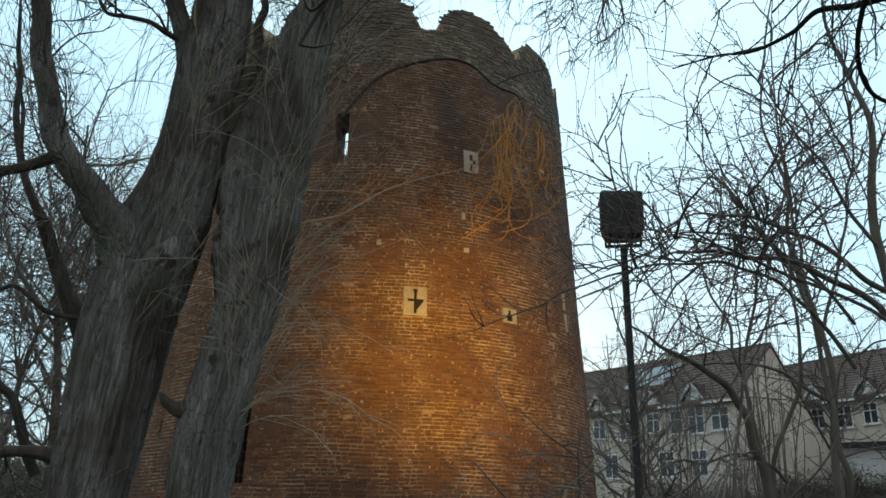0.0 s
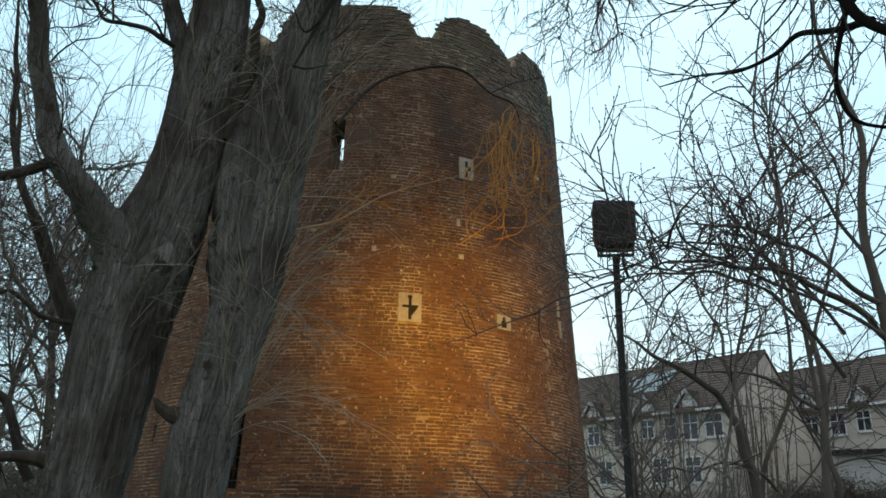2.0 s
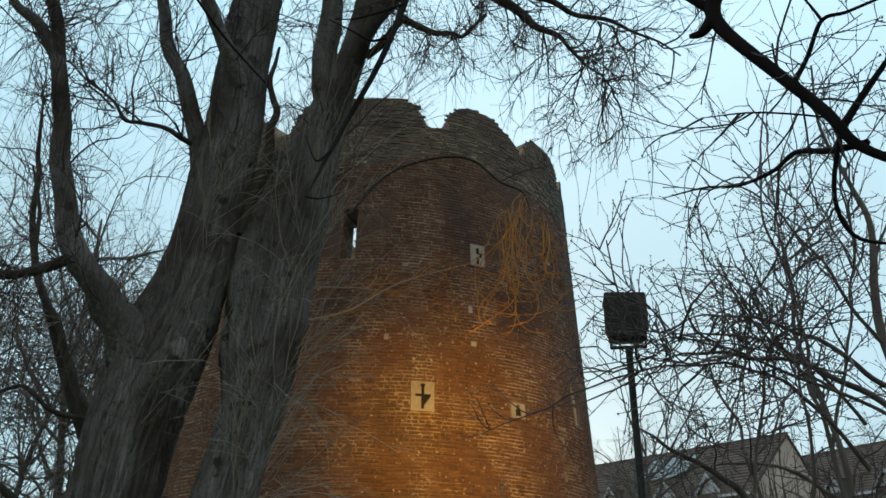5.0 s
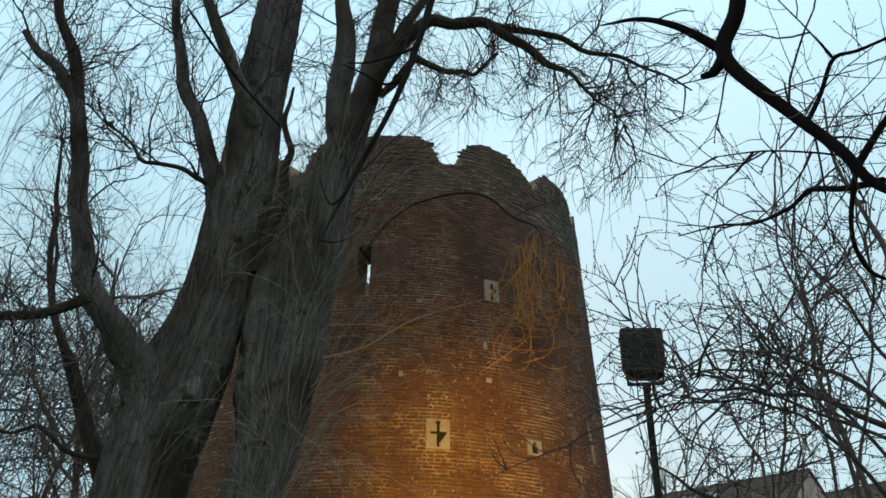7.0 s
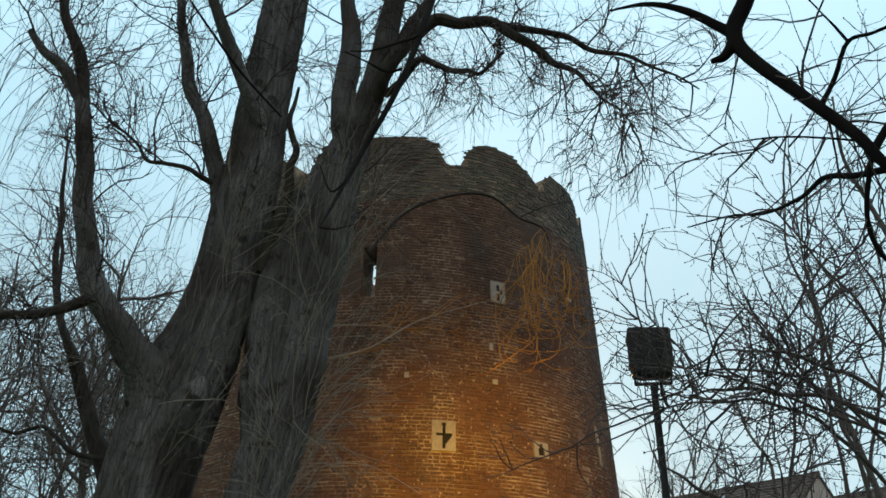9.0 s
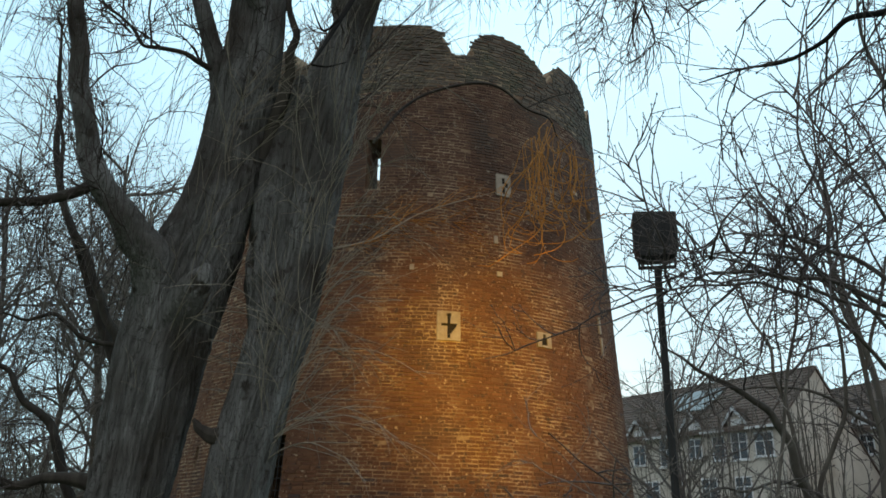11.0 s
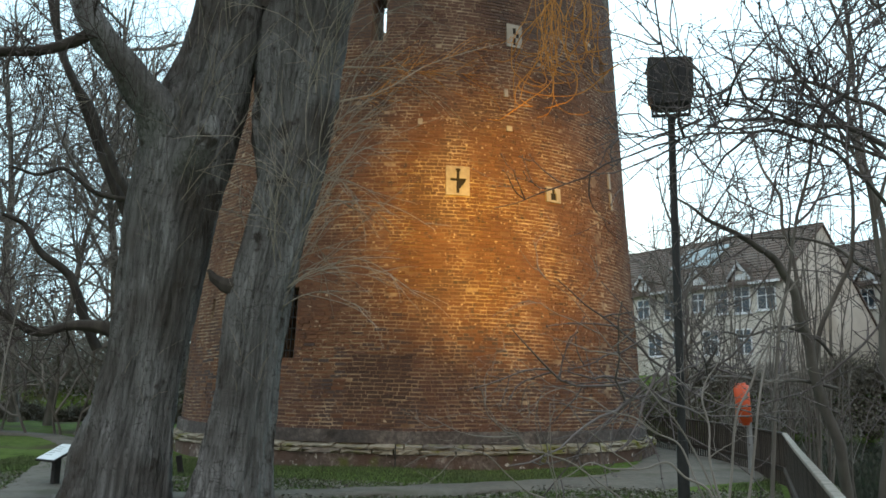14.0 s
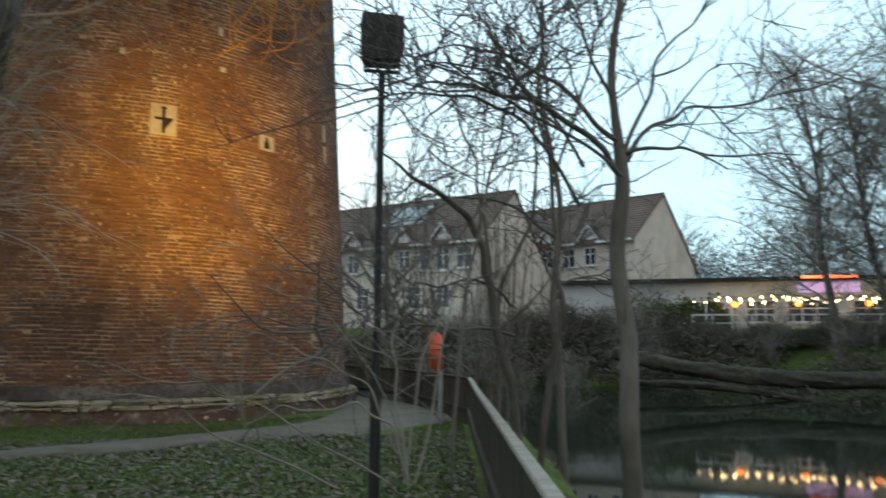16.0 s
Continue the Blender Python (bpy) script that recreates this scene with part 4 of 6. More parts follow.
# ---------------------------------------------------------------- riverside railing
rail_path = [(-1.0, -4.8), (0.55, 0.0), (2.16, 5.0), (3.75, 9.95), (4.95, 13.6), (5.1, 16.0), (5.0, 18.45), (4.36, 21.8), (3.0, 25.5)]
railing = thing("river_railing", "dark slatted riverside railing with a worn pale top rail", "railing")
RAILTOP = material("weathered_rail_wood", [(0.16, 0.14, 0.12), (0.28, 0.255, 0.22), (0.38, 0.35, 0.30)], 14, stretch=(4, 0.6, 4), bump=0.5)
SLAT = material("dark_rail_timber", [(0.03, 0.026, 0.022), (0.07, 0.06, 0.05)], 8, bump=0.5, rand_object=True)
rp = np.array(rail_path)
seglen = np.linalg.norm(np.diff(rp, axis=0), axis=1)
cum = np.concatenate([[0], np.cumsum(seglen)])


def rail_at(s):
    i = min(int(np.searchsorted(cum, s, side="right")) - 1, len(seglen) - 1)
    p = rp[i] + (rp[i + 1] - rp[i]) * (s - cum[i]) / seglen[i]
    d = (rp[i + 1] - rp[i]) / seglen[i]
    return p, math.degrees(math.atan2(d[1], d[0]))


slat_me = bpy.data.meshes.new("slat")
bm = boxed(-0.022, -0.012, -0.1, 0.022, 0.012, 0.76, 0.004)
bm.to_mesh(slat_me)
bm.free()
slat_me.materials.append(SLAT)
step = 0.115
s0 = 5.2
while s0 < cum[-1]:
    p, ang = rail_at(s0)
    put("slat", slat_me, railing, at=pose(p[0], p[1], 0, 0, 0, ang))
    s0 += step
for i in range(len(seglen)):
    mid = (rp[i] + rp[i + 1]) / 2
    ang = math.degrees(math.atan2(rp[i + 1][1] - rp[i][1], rp[i + 1][0] - rp[i][0]))
    h = seglen[i] / 2 + 0.01
    ob = part("top_rail", boxed(-h, -0.04, 0.762, h, 0.04, 0.80, 0.008), RAILTOP if i < 4 else SLAT, railing, "worn pale top rail" if i < 4 else "")
    ob.matrix_basis = pose(mid[0], mid[1], 0, 0, 0, ang)
    ob = part("lower_rail", boxed(-h, 0.014, 0.18, h, 0.05, 0.25, 0.006), SLAT, railing)
    ob.matrix_basis = pose(mid[0], mid[1], 0, 0, 0, ang)

# ---------------------------------------------------------------- houses across the river
RENDER_WALL = material("cream_render", [(0.48, 0.44, 0.38), (0.58, 0.53, 0.46), (0.64, 0.59, 0.52)], 1.2, bump=0.15, spots=((0.44, 0.38, 0.31), 0.35, 0.5, 0.7))
ROOF = material("brown_roof_tiles", [(0.07, 0.05, 0.042), (0.11, 0.08, 0.065), (0.15, 0.11, 0.09)], 5, bump=0.4)
WHITE = material("white_painted_frames", [(0.62, 0.63, 0.64), (0.78, 0.79, 0.80)], 5, bump=0.05)
PANE = bpy.data.materials.new("dark_window_glass")
PANE.use_nodes = True
pb = PANE.node_tree.nodes["Principled BSDF"]
pb.inputs["Base Color"].default_value, pb.inputs["Roughness"].default_value = (0.03, 0.04, 0.05, 1), 0.06


def window_unit(parent, x, z, w, h, mull=1, name="window"):
    """A framed window on the wall plane y=0 of a house, facing minus y: a white frame board with panes let on to it."""
    win = part(name, boxed(x - w / 2, -0.045, z, x + w / 2, -0.002, z + h, 0.008), WHITE, parent, "white framed window")
    fr = 0.08
    cols = mull + 1
    pw = (w - fr * (cols + 1)) / cols
    for k in range(cols):
        x0 = x - w / 2 + fr + k * (pw + fr)
        part("pane", boxed(x0, -0.05, z + fr, x0 + pw, -0.047, z + h * 0.6), PANE, win)
        part("pane", boxed(x0, -0.05, z + h * 0.6 + 0.06, x0 + pw, -0.047, z + h - fr), PANE, win)
    part("sill", boxed(x - w / 2 - 0.08, -0.13, z - 0.07, x + w / 2 + 0.08, -0.004, z - 0.004), WHITE, win)


def house(name, x, y, rz, length, half, eave, ridge, back, back_eave, dormers, windows, label):
    """Front along x from -length to 0 (gable wall at x=0), facing minus y; the rear roof slope runs lower than the front one.
    dormers: x of the gablets over the eaves; windows: x, sill, width, height, mullions."""
    h = thing(name, label, "house", x, y, FAR_LEVEL + 0.97, rz, group="terraced houses over the river")
    part("wall", boxed(-length, 0, -1.5, -0.3, 0.3, eave), RENDER_WALL, h)
    part("wall", boxed(-length, back - 0.3, -1.5, -0.3, back, back_eave), RENDER_WALL, h)
    for gx0 in (-0.3, -length - 0.3):
        bm = bmesh.new()
        prof = [(0, -1.5), (back, -1.5), (back, back_eave), (half, ridge - 0.08), (0, eave)]
        a = [bm.verts.new((gx0, p[0], p[1])) for p in prof]
        b = [bm.verts.new((gx0 + 0.3, p[0], p[1])) for p in prof]
        bm.faces.new(a)
        bm.faces.new(b[::-1])
        for i in range(5):
            bm.faces.new((a[i], b[i], b[(i + 1) % 5], a[(i + 1) % 5]))
        bmesh.ops.recalc_face_normals(bm, faces=bm.faces)
        part("gable_wall", bm, RENDER_WALL, h, "cream rendered gable")
    for foot, base in ((0.0, eave), (back, back_eave)):
        out = -0.35 if foot == 0 else 0.35
        rise = (ridge - base) / abs(half - foot)
        y0, z0 = foot + out, base - 0.35 * rise + 0.05
        n = 18
        top = []
        for k in range(n):
            # tiles in overlapping courses, as one stepped slope
            for f_, lip in ((k / n, 0.05), ((k + 1) / n, 0.0)):
                top.append((y0 + (half - y0) * f_, z0 + (ridge + 0.05 - z0) * f_ + lip))
        prof = top + [(half, ridge - 0.10), (y0, z0 - 0.14)]
        bm = bmesh.new()
        va = [bm.verts.new((-length - 0.15, a, b)) for a, b in prof]
        vb = [bm.verts.new((0.1, a, b)) for a, b in prof]
        bm.faces.new(va)
        bm.faces.new(vb[::-1])
        for i in range(len(prof)):
            j = (i + 1) % len(prof)
            bm.faces.new((va[j], va[i], vb[i], vb[j]))
        bmesh.ops.recalc_face_normals(bm, faces=bm.faces)
        part("roof", bm, ROOF, h, "brown tiled roof slope")
    part("ridge_tiles", boxed(-length - 0.15, half - 0.12, ridge - 0.02, 0.1, half + 0.12, ridge + 0.1, 0.03), ROOF, h)
    edges = [-length] + [e for d in sorted(dormers) for e in (d - 0.72, d + 0.72)] + [0.0]
    for e0, e1 in zip(edges[::2], edges[1::2]):
        if e1 - e0 > 0.3:
            part("gutter", boxed(e0, -0.48, eave - 0.36, e1, -0.34, eave - 0.22), WHITE, h, "white gutter")
    for bx in dormers:
        # gablet that breaks the eaves, with white bargeboards and a window under it
        d = part("dormer", prism([(bx - 0.62, eave - 0.45), (bx + 0.62, eave - 0.45), (bx + 0.62, eave + 0.10), (bx, eave + 0.92), (bx - 0.62, eave + 0.10)], -0.10, 1.3), RENDER_WALL, h, "small gabled dormer")
        bm = bmesh.new()
        for sg in (-1, 1):
            vv = [bm.verts.new(c) for c in ((bx + sg * 0.80, -0.3, eave - 0.06), (bx, -0.3, eave + 1.0), (bx, 1.6, eave + 1.0), (bx + sg * 0.80, 1.6, eave - 0.06))]
            bm.faces.new(vv)
        bmesh.ops.solidify(bm, geom=list(bm.faces), thickness=0.09)
        part("dormer_roof", bm, ROOF, d)
        bm = bmesh.new()
        for sg in (-1, 1):
            vv = [bm.verts.new(c) for c in ((bx + sg * 0.84, -0.38, eave - 0.16), (bx + sg * 0.84, -0.38, eave + 0.06), (bx, -0.38, eave + 1.12), (bx, -0.38, eave + 0.80))]
            bm.faces.new(vv)
        bmesh.ops.solidify(bm, geom=list(bm.faces), thickness=0.06)
        part("bargeboard", bm, WHITE, d, "white bargeboards")
        part("gable_panel", boxed(bx - 0.34, -0.15, eave - 0.02, bx + 0.34, -0.11, eave + 0.34, 0.006), WHITE, d, "white boarded gablet")
    for wx, wz, w, hh, mull in windows:
        window_unit(h, wx, wz, w, hh, mull)
    return h


first = house("house", 16.75, 44.9, -52.6, 20.0, 4.3, 4.62, 8.15, 10.3, 1.75, [-18.2, -14.4, -10.15, -5.8, -2.7], [
    (-18.2, 2.75, 1.0, 1.3, 1), (-14.4, 2.75, 1.0, 1.3, 1), (-10.2, 2.75, 1.05, 1.3, 1), (-8.0, 2.55, 1.0, 1.7, 1), (-5.8, 2.9, 1.0, 1.2, 1), (-4.1, 2.7, 0.9, 1.4, 0), (-2.7, 2.65, 1.1, 1.6, 1), (-1.1, 2.75, 1.2, 1.35, 1),
    (-17.0, 0.3, 1.1, 1.5, 1), (-12.6, 0.3, 1.1, 1.5, 1), (-9.3, 0.25, 1.15, 1.5, 1), (-7.4, 0.1, 0.95, 1.7, 0), (-5.0, 0.25, 1.15, 1.5, 1), (-2.7, 0.25, 1.1, 1.5, 1)], "cream rendered house with brown tiled roof and white gablets")
# rooflight panels on the front slope
slope = math.degrees(math.atan((8.15 - 4.62) / 4.3))
GLASS_GREY = material("grey_blue_rooflight", [(0.16, 0.19, 0.20), (0.24, 0.28, 0.29)], 1.5, rough=0.25, bump=0)
for x0, x1 in ((-9.3, -7.3), (-7.2, -5.7)):
    ob = part("rooflight", boxed(x0, 2.1, 0.10, x1, 4.6, 0.17, 0.02), GLASS_GREY, first, "grey-blue glazed rooflight")
    ob.matrix_basis = pose(0, 0, 4.62, slope, 0, 0)
house("house", 28.3, 46.1, -62, 20.0, 4.05, 5.45, 8.85, 8.6, 3.9, [-17.5, -12.5, -7.2, -3.5], [
    (-17.5, 3.6, 1.0, 1.3, 1), (-12.5, 3.6, 1.0, 1.3, 1), (-10.0, 3.6, 0.9, 1.3, 1), (-7.2, 3.6, 1.0, 1.3, 1), (-5.3, 3.5, 1.1, 1.4, 1), (-3.5, 3.6, 1.0, 1.3, 1), (-1.4, 3.4, 1.3, 1.6, 1),
    (-8.2, 1.3, 1.0, 1.4, 1), (-5.2, 1.3, 1.2, 1.4, 1), (-1.6, 1.2, 1.3, 1.5, 1)], "cream rendered gabled house beside the restaurant")

# ---------------------------------------------------------------- trees and shrubs by the river
RIVER_TREE = {
    "stem": [(4.78, 7.82, -0.88, 0.15), (4.76, 7.83, -0.24, 0.13), (4.75, 7.84, 1.47, 0.115), (4.72, 7.85, 3.19, 0.1), (4.66, 7.89, 4.05, 0.06), (4.66, 7.89, 4.87, 0.05), (4.65, 7.9, 6.26, 0.03), (4.56, 7.95, 7.95, 0.015)],
    "arc_low": [(4.7, 7.87, 3.32, 0.06), (4.39, 7.6, 3.47, 0.055), (4.03, 7.37, 3.6, 0.05), (3.44, 7.23, 3.83, 0.04), (2.88, 7.06, 3.82, 0.03), (2.34, 6.85, 3.8, 0.022), (1.91, 6.58, 3.66, 0.012)],
    "arc_high": [(4.68, 7.88, 3.72, 0.05), (4.23, 7.61, 3.83, 0.045), (3.7, 7.36, 4.11, 0.035), (3.14, 7.12, 4.21, 0.028), (2.61, 6.83, 4.16, 0.02), (2.07, 6.53, 3.98, 0.01)],
    "right_low": [(4.76, 7.83, 3.58, 0.04), (4.99, 7.69, 3.62, 0.035), (5.29, 7.49, 3.6, 0.028), (5.67, 7.21, 3.32, 0.012)],
    "right_mid": [(4.77, 7.83, 3.48, 0.05), (5.13, 7.9, 3.93, 0.04), (5.64, 7.85, 4.21, 0.03), (6.35, 7.62, 4.27, 0.02), (6.98, 7.4, 4.46, 0.01)],
    "right_up": [(4.72, 7.86, 3.39, 0.05), (4.95, 7.86, 4.01, 0.04), (5.19, 7.85, 4.71, 0.03), (5.64, 7.7, 5.2, 0.02), (6.04, 7.55, 5.9, 0.012)],
    "left_up": [(4.66, 7.89, 4.19, 0.035), (4.26, 7.66, 4.53, 0.03), (3.92, 7.39, 4.96, 0.022), (3.43, 7.18, 5.49, 0.015), (2.96, 6.96, 5.95, 0.01)],
    "side_up": [(4.66, 7.89, 5.0, 0.03), (4.92, 7.74, 5.67, 0.022), (5.2, 7.55, 6.46, 0.015), (5.43, 7.39, 7.4, 0.008)],
}
SECOND_TREE = {
    "stem": [(5.03, 9.96, -1.22, 0.11), (5.02, 9.97, -0.64, 0.1), (4.96, 10.0, 1.17, 0.09), (4.92, 10.02, 2.42, 0.085), (4.86, 10.05, 4.27, 0.06), (4.78, 10.08, 5.87, 0.04), (4.68, 10.13, 7.7, 0.02)],
    "left": [(4.94, 10.01, 2.89, 0.05), (4.4, 9.85, 3.16, 0.04), (3.91, 9.65, 3.28, 0.03), (3.22, 9.49, 3.25, 0.02), (2.64, 9.28, 3.03, 0.01)],
    "right": [(4.91, 10.03, 2.81, 0.04), (5.12, 9.92, 3.37, 0.03), (5.47, 9.73, 3.6, 0.02), (5.93, 9.46, 3.66, 0.01)],
    "up_left": [(4.86, 10.05, 4.19, 0.04), (4.42, 9.88, 4.84, 0.03), (3.86, 9.75, 5.62, 0.02), (3.24, 9.62, 6.43, 0.01)],
}
LEANING_TREE = {
    "stem": [(3.96, 8.79, -0.16, 0.1), (3.71, 8.63, 0.64, 0.095), (3.48, 8.45, 1.32, 0.09), (3.29, 8.26, 2.0, 0.085), (3.11, 8.06, 2.43, 0.07), (2.87, 7.89, 2.74, 0.06), (2.51, 7.75, 2.94, 0.045), (2.15, 7.6, 3.07, 0.03), (1.8, 7.43, 3.25, 0.015)],
    "up": [(3.45, 8.68, 2.14, 0.05), (3.36, 8.72, 2.94, 0.035), (3.28, 8.75, 3.58, 0.03), (3.04, 8.84, 4.46, 0.02), (2.9, 8.88, 5.29, 0.012)],
    "up_right": [(3.5, 8.66, 1.67, 0.05), (3.74, 8.56, 2.5, 0.045), (3.92, 8.48, 3.21, 0.035), (3.92, 8.48, 4.02, 0.025), (4.06, 8.41, 4.95, 0.018), (4.02, 8.43, 6.01, 0.01)],
    "left_low": [(3.73, 8.68, 1.5, 0.035), (3.08, 8.18, 1.57, 0.03), (2.38, 7.68, 1.58, 0.024), (1.72, 7.14, 1.49, 0.018), (1.14, 6.54, 1.36, 0.01)],
    "left_low_b": [(3.7, 8.69, 1.85, 0.03), (3.01, 8.21, 2.1, 0.024), (2.3, 7.71, 2.0, 0.018), (1.64, 7.16, 1.71, 0.012), (1.18, 6.54, 1.5, 0.008)],
    "rise_a": [(4.02, 8.6, -0.1, 0.075), (4.1, 8.5, 0.9, 0.07), (4.18, 8.3, 1.86, 0.06), (4.11, 8.3, 2.6, 0.05), (4.05, 8.3, 3.26, 0.042), (3.93, 8.3, 3.89, 0.035), (3.95, 8.3, 4.69, 0.03), (3.93, 8.3, 5.46, 0.024), (3.94, 8.3, 6.28, 0.018), (4.09, 8.3, 7.73, 0.01)],
    "rise_b": [(2.62, 7.6, 0.0, 0.035), (2.66, 7.6, 0.9, 0.034), (2.74, 7.6, 1.76, 0.032), (2.87, 7.6, 2.44, 0.03), (3.01, 7.6, 3.15, 0.028), (3.19, 7.6, 3.86, 0.026), (3.36, 7.6, 4.29, 0.023), (3.59, 7.6, 4.77, 0.02), (3.81, 7.6, 5.14, 0.015), (4.05, 7.6, 5.55, 0.01)],
    "rise_c": [(4.05, 8.3, 3.2, 0.035), (4.3, 8.2, 4.0, 0.03), (4.51, 8.2, 4.66, 0.026), (4.69, 8.2, 5.36, 0.022), (4.76, 8.2, 6.09, 0.016), (4.79, 8.2, 6.86, 0.01)],
    "arc_a": [(4.26, 8.02, 2.96, 0.04), (3.75, 7.74, 3.47, 0.035), (3.28, 7.43, 3.72, 0.03), (2.66, 7.16, 3.81, 0.026), (1.96, 6.89, 3.69, 0.018), (1.47, 6.51, 3.43, 0.01)],
    "arc_b": [(4.31, 8.0, 3.42, 0.035), (3.71, 7.63, 3.9, 0.03), (3.17, 7.21, 4.03, 0.026), (2.48, 6.85, 3.99, 0.02), (1.8, 6.43, 3.7, 0.012)],
    "arc_c": [(4.43, 7.37, 3.19, 0.04), (3.87, 7.23, 3.48, 0.032), (3.28, 7.08, 3.65, 0.028), (2.66, 6.91, 3.86, 0.022), (2.12, 6.67, 3.88, 0.015), (1.67, 6.39, 3.52, 0.008)],
}
NEAR_BRANCH = {
    "main": [(0.98, 1.84, 3.8, 0.05), (0.94, 1.86, 3.58, 0.045), (0.88, 1.88, 3.44, 0.045), (0.9, 1.87, 3.33, 0.036), (1.02, 1.82, 3.12, 0.031), (1.11, 1.77, 2.95, 0.028), (1.16, 1.74, 2.82, 0.024), (1.26, 1.68, 2.71, 0.02)],
    "left": [(0.88, 1.88, 3.42, 0.03), (0.84, 1.9, 3.48, 0.027), (0.75, 1.93, 3.58, 0.021), (0.64, 1.97, 3.65, 0.014), (0.51, 2.0, 3.65, 0.005)],
    "spur": [(0.88, 1.88, 3.4, 0.04), (0.84, 1.9, 3.35, 0.025), (0.8, 1.91, 3.34, 0.012)],
    "fork_up": [(1.05, 1.8, 3.07, 0.014), (1.1, 1.78, 3.16, 0.012), (1.15, 1.75, 3.27, 0.011), (1.21, 1.71, 3.27, 0.009), (1.31, 1.64, 3.28, 0.007)],
    "fork_tip": [(1.15, 1.75, 3.27, 0.008), (1.13, 1.76, 3.34, 0.006), (1.11, 1.77, 3.4, 0.004)],
    "back": [(1.23, 1.81, 2.87, 0.02), (1.19, 1.95, 2.93, 0.017), (1.16, 2.09, 3.01, 0.015), (1.13, 2.21, 3.01, 0.012), (1.06, 2.35, 3.03, 0.009), (0.99, 2.49, 3.1, 0.007), (0.87, 2.63, 3.13, 0.004)],
    "down": [(1.19, 1.84, 2.96, 0.014), (1.17, 1.92, 2.8, 0.012), (1.2, 1.98, 2.71, 0.011), (1.27, 2.02, 2.66, 0.01), (1.43, 2.06, 2.66, 0.008)],
    "twig": [(1.18, 1.85, 2.98, 0.006), (1.09, 1.9, 3.03, 0.0055), (0.97, 1.95, 3.07, 0.005), (0.84, 2.01, 3.09, 0.003)],
    "shoot": [(1.04, 1.81, 3.09, 0.007), (1.02, 1.82, 3.16, 0.006), (1.02, 1.82, 3.24, 0.004)],
    "right": [(1.18, 1.85, 2.93, 0.02), (1.24, 1.81, 3.02, 0.018), (1.33, 1.75, 3.14, 0.012)],
}
FRONT_BRANCH = {
    "main": [(-0.09, 2.45, 4.45, 0.024), (-0.13, 2.35, 4.08, 0.021), (-0.18, 2.25, 3.74, 0.018), (-0.24, 2.14, 3.41, 0.015), (-0.33, 2.03, 3.07, 0.012), (-0.37, 1.92, 2.85, 0.008), (-0.39, 1.81, 2.68, 0.004)],
    "side_a": [(-0.22, 2.14, 3.52, 0.008), (-0.28, 2.14, 3.51, 0.006), (-0.35, 2.12, 3.54, 0.005), (-0.43, 2.11, 3.58, 0.0025)],
    "side_b": [(-0.17, 2.25, 3.78, 0.009), (-0.24, 2.24, 3.74, 0.007), (-0.35, 2.23, 3.69, 0.005), (-0.43, 2.21, 3.67, 0.003)],
    "side_c": [(-0.35, 1.92, 2.9, 0.006), (-0.39, 1.91, 2.86, 0.004), (-0.43, 1.91, 2.95, 0.002)],
    "tip": [(-0.39, 1.81, 2.68, 0.004), (-0.35, 1.82, 2.68, 0.003), (-0.3, 1.83, 2.7, 0.0015)],
    "back": [(-1.22, 2.47, 4.21, 0.006), (-1.11, 2.52, 4.06, 0.008), (-0.97, 2.58, 3.88, 0.008), (-0.79, 2.64, 3.69, 0.005)],
}
GOLD_STEM = {
    "stem": [(-1.9, 12.91, 8.35, 0.03), (-1.42, 13.12, 9.17, 0.03), (-0.9, 13.31, 9.65, 0.03), (-0.11, 13.48, 9.96, 0.03), (0.47, 13.62, 9.94, 0.028), (0.98, 13.74, 9.54, 0.022), (1.44, 13.84, 9.36, 0.015), (1.6, 13.97, 9.01, 0.008)],
    "side": [(0.99, 13.82, 9.59, 0.016), (1.54, 14.03, 9.97, 0.012), (2.16, 14.2, 10.21, 0.006)],
    "low": [(-2.32, 11.62, 5.77, 0.018), (-1.68, 12.11, 6.14, 0.016), (-0.98, 12.57, 6.78, 0.012), (-0.2, 12.98, 7.23, 0.008), (0.43, 13.35, 7.56, 0.004)],
    "low_b": [(-2.28, 11.63, 6.35, 0.014), (-1.7, 12.07, 6.53, 0.01), (-1.16, 12.47, 6.64, 0.007), (-0.29, 12.85, 6.74, 0.003)],
}
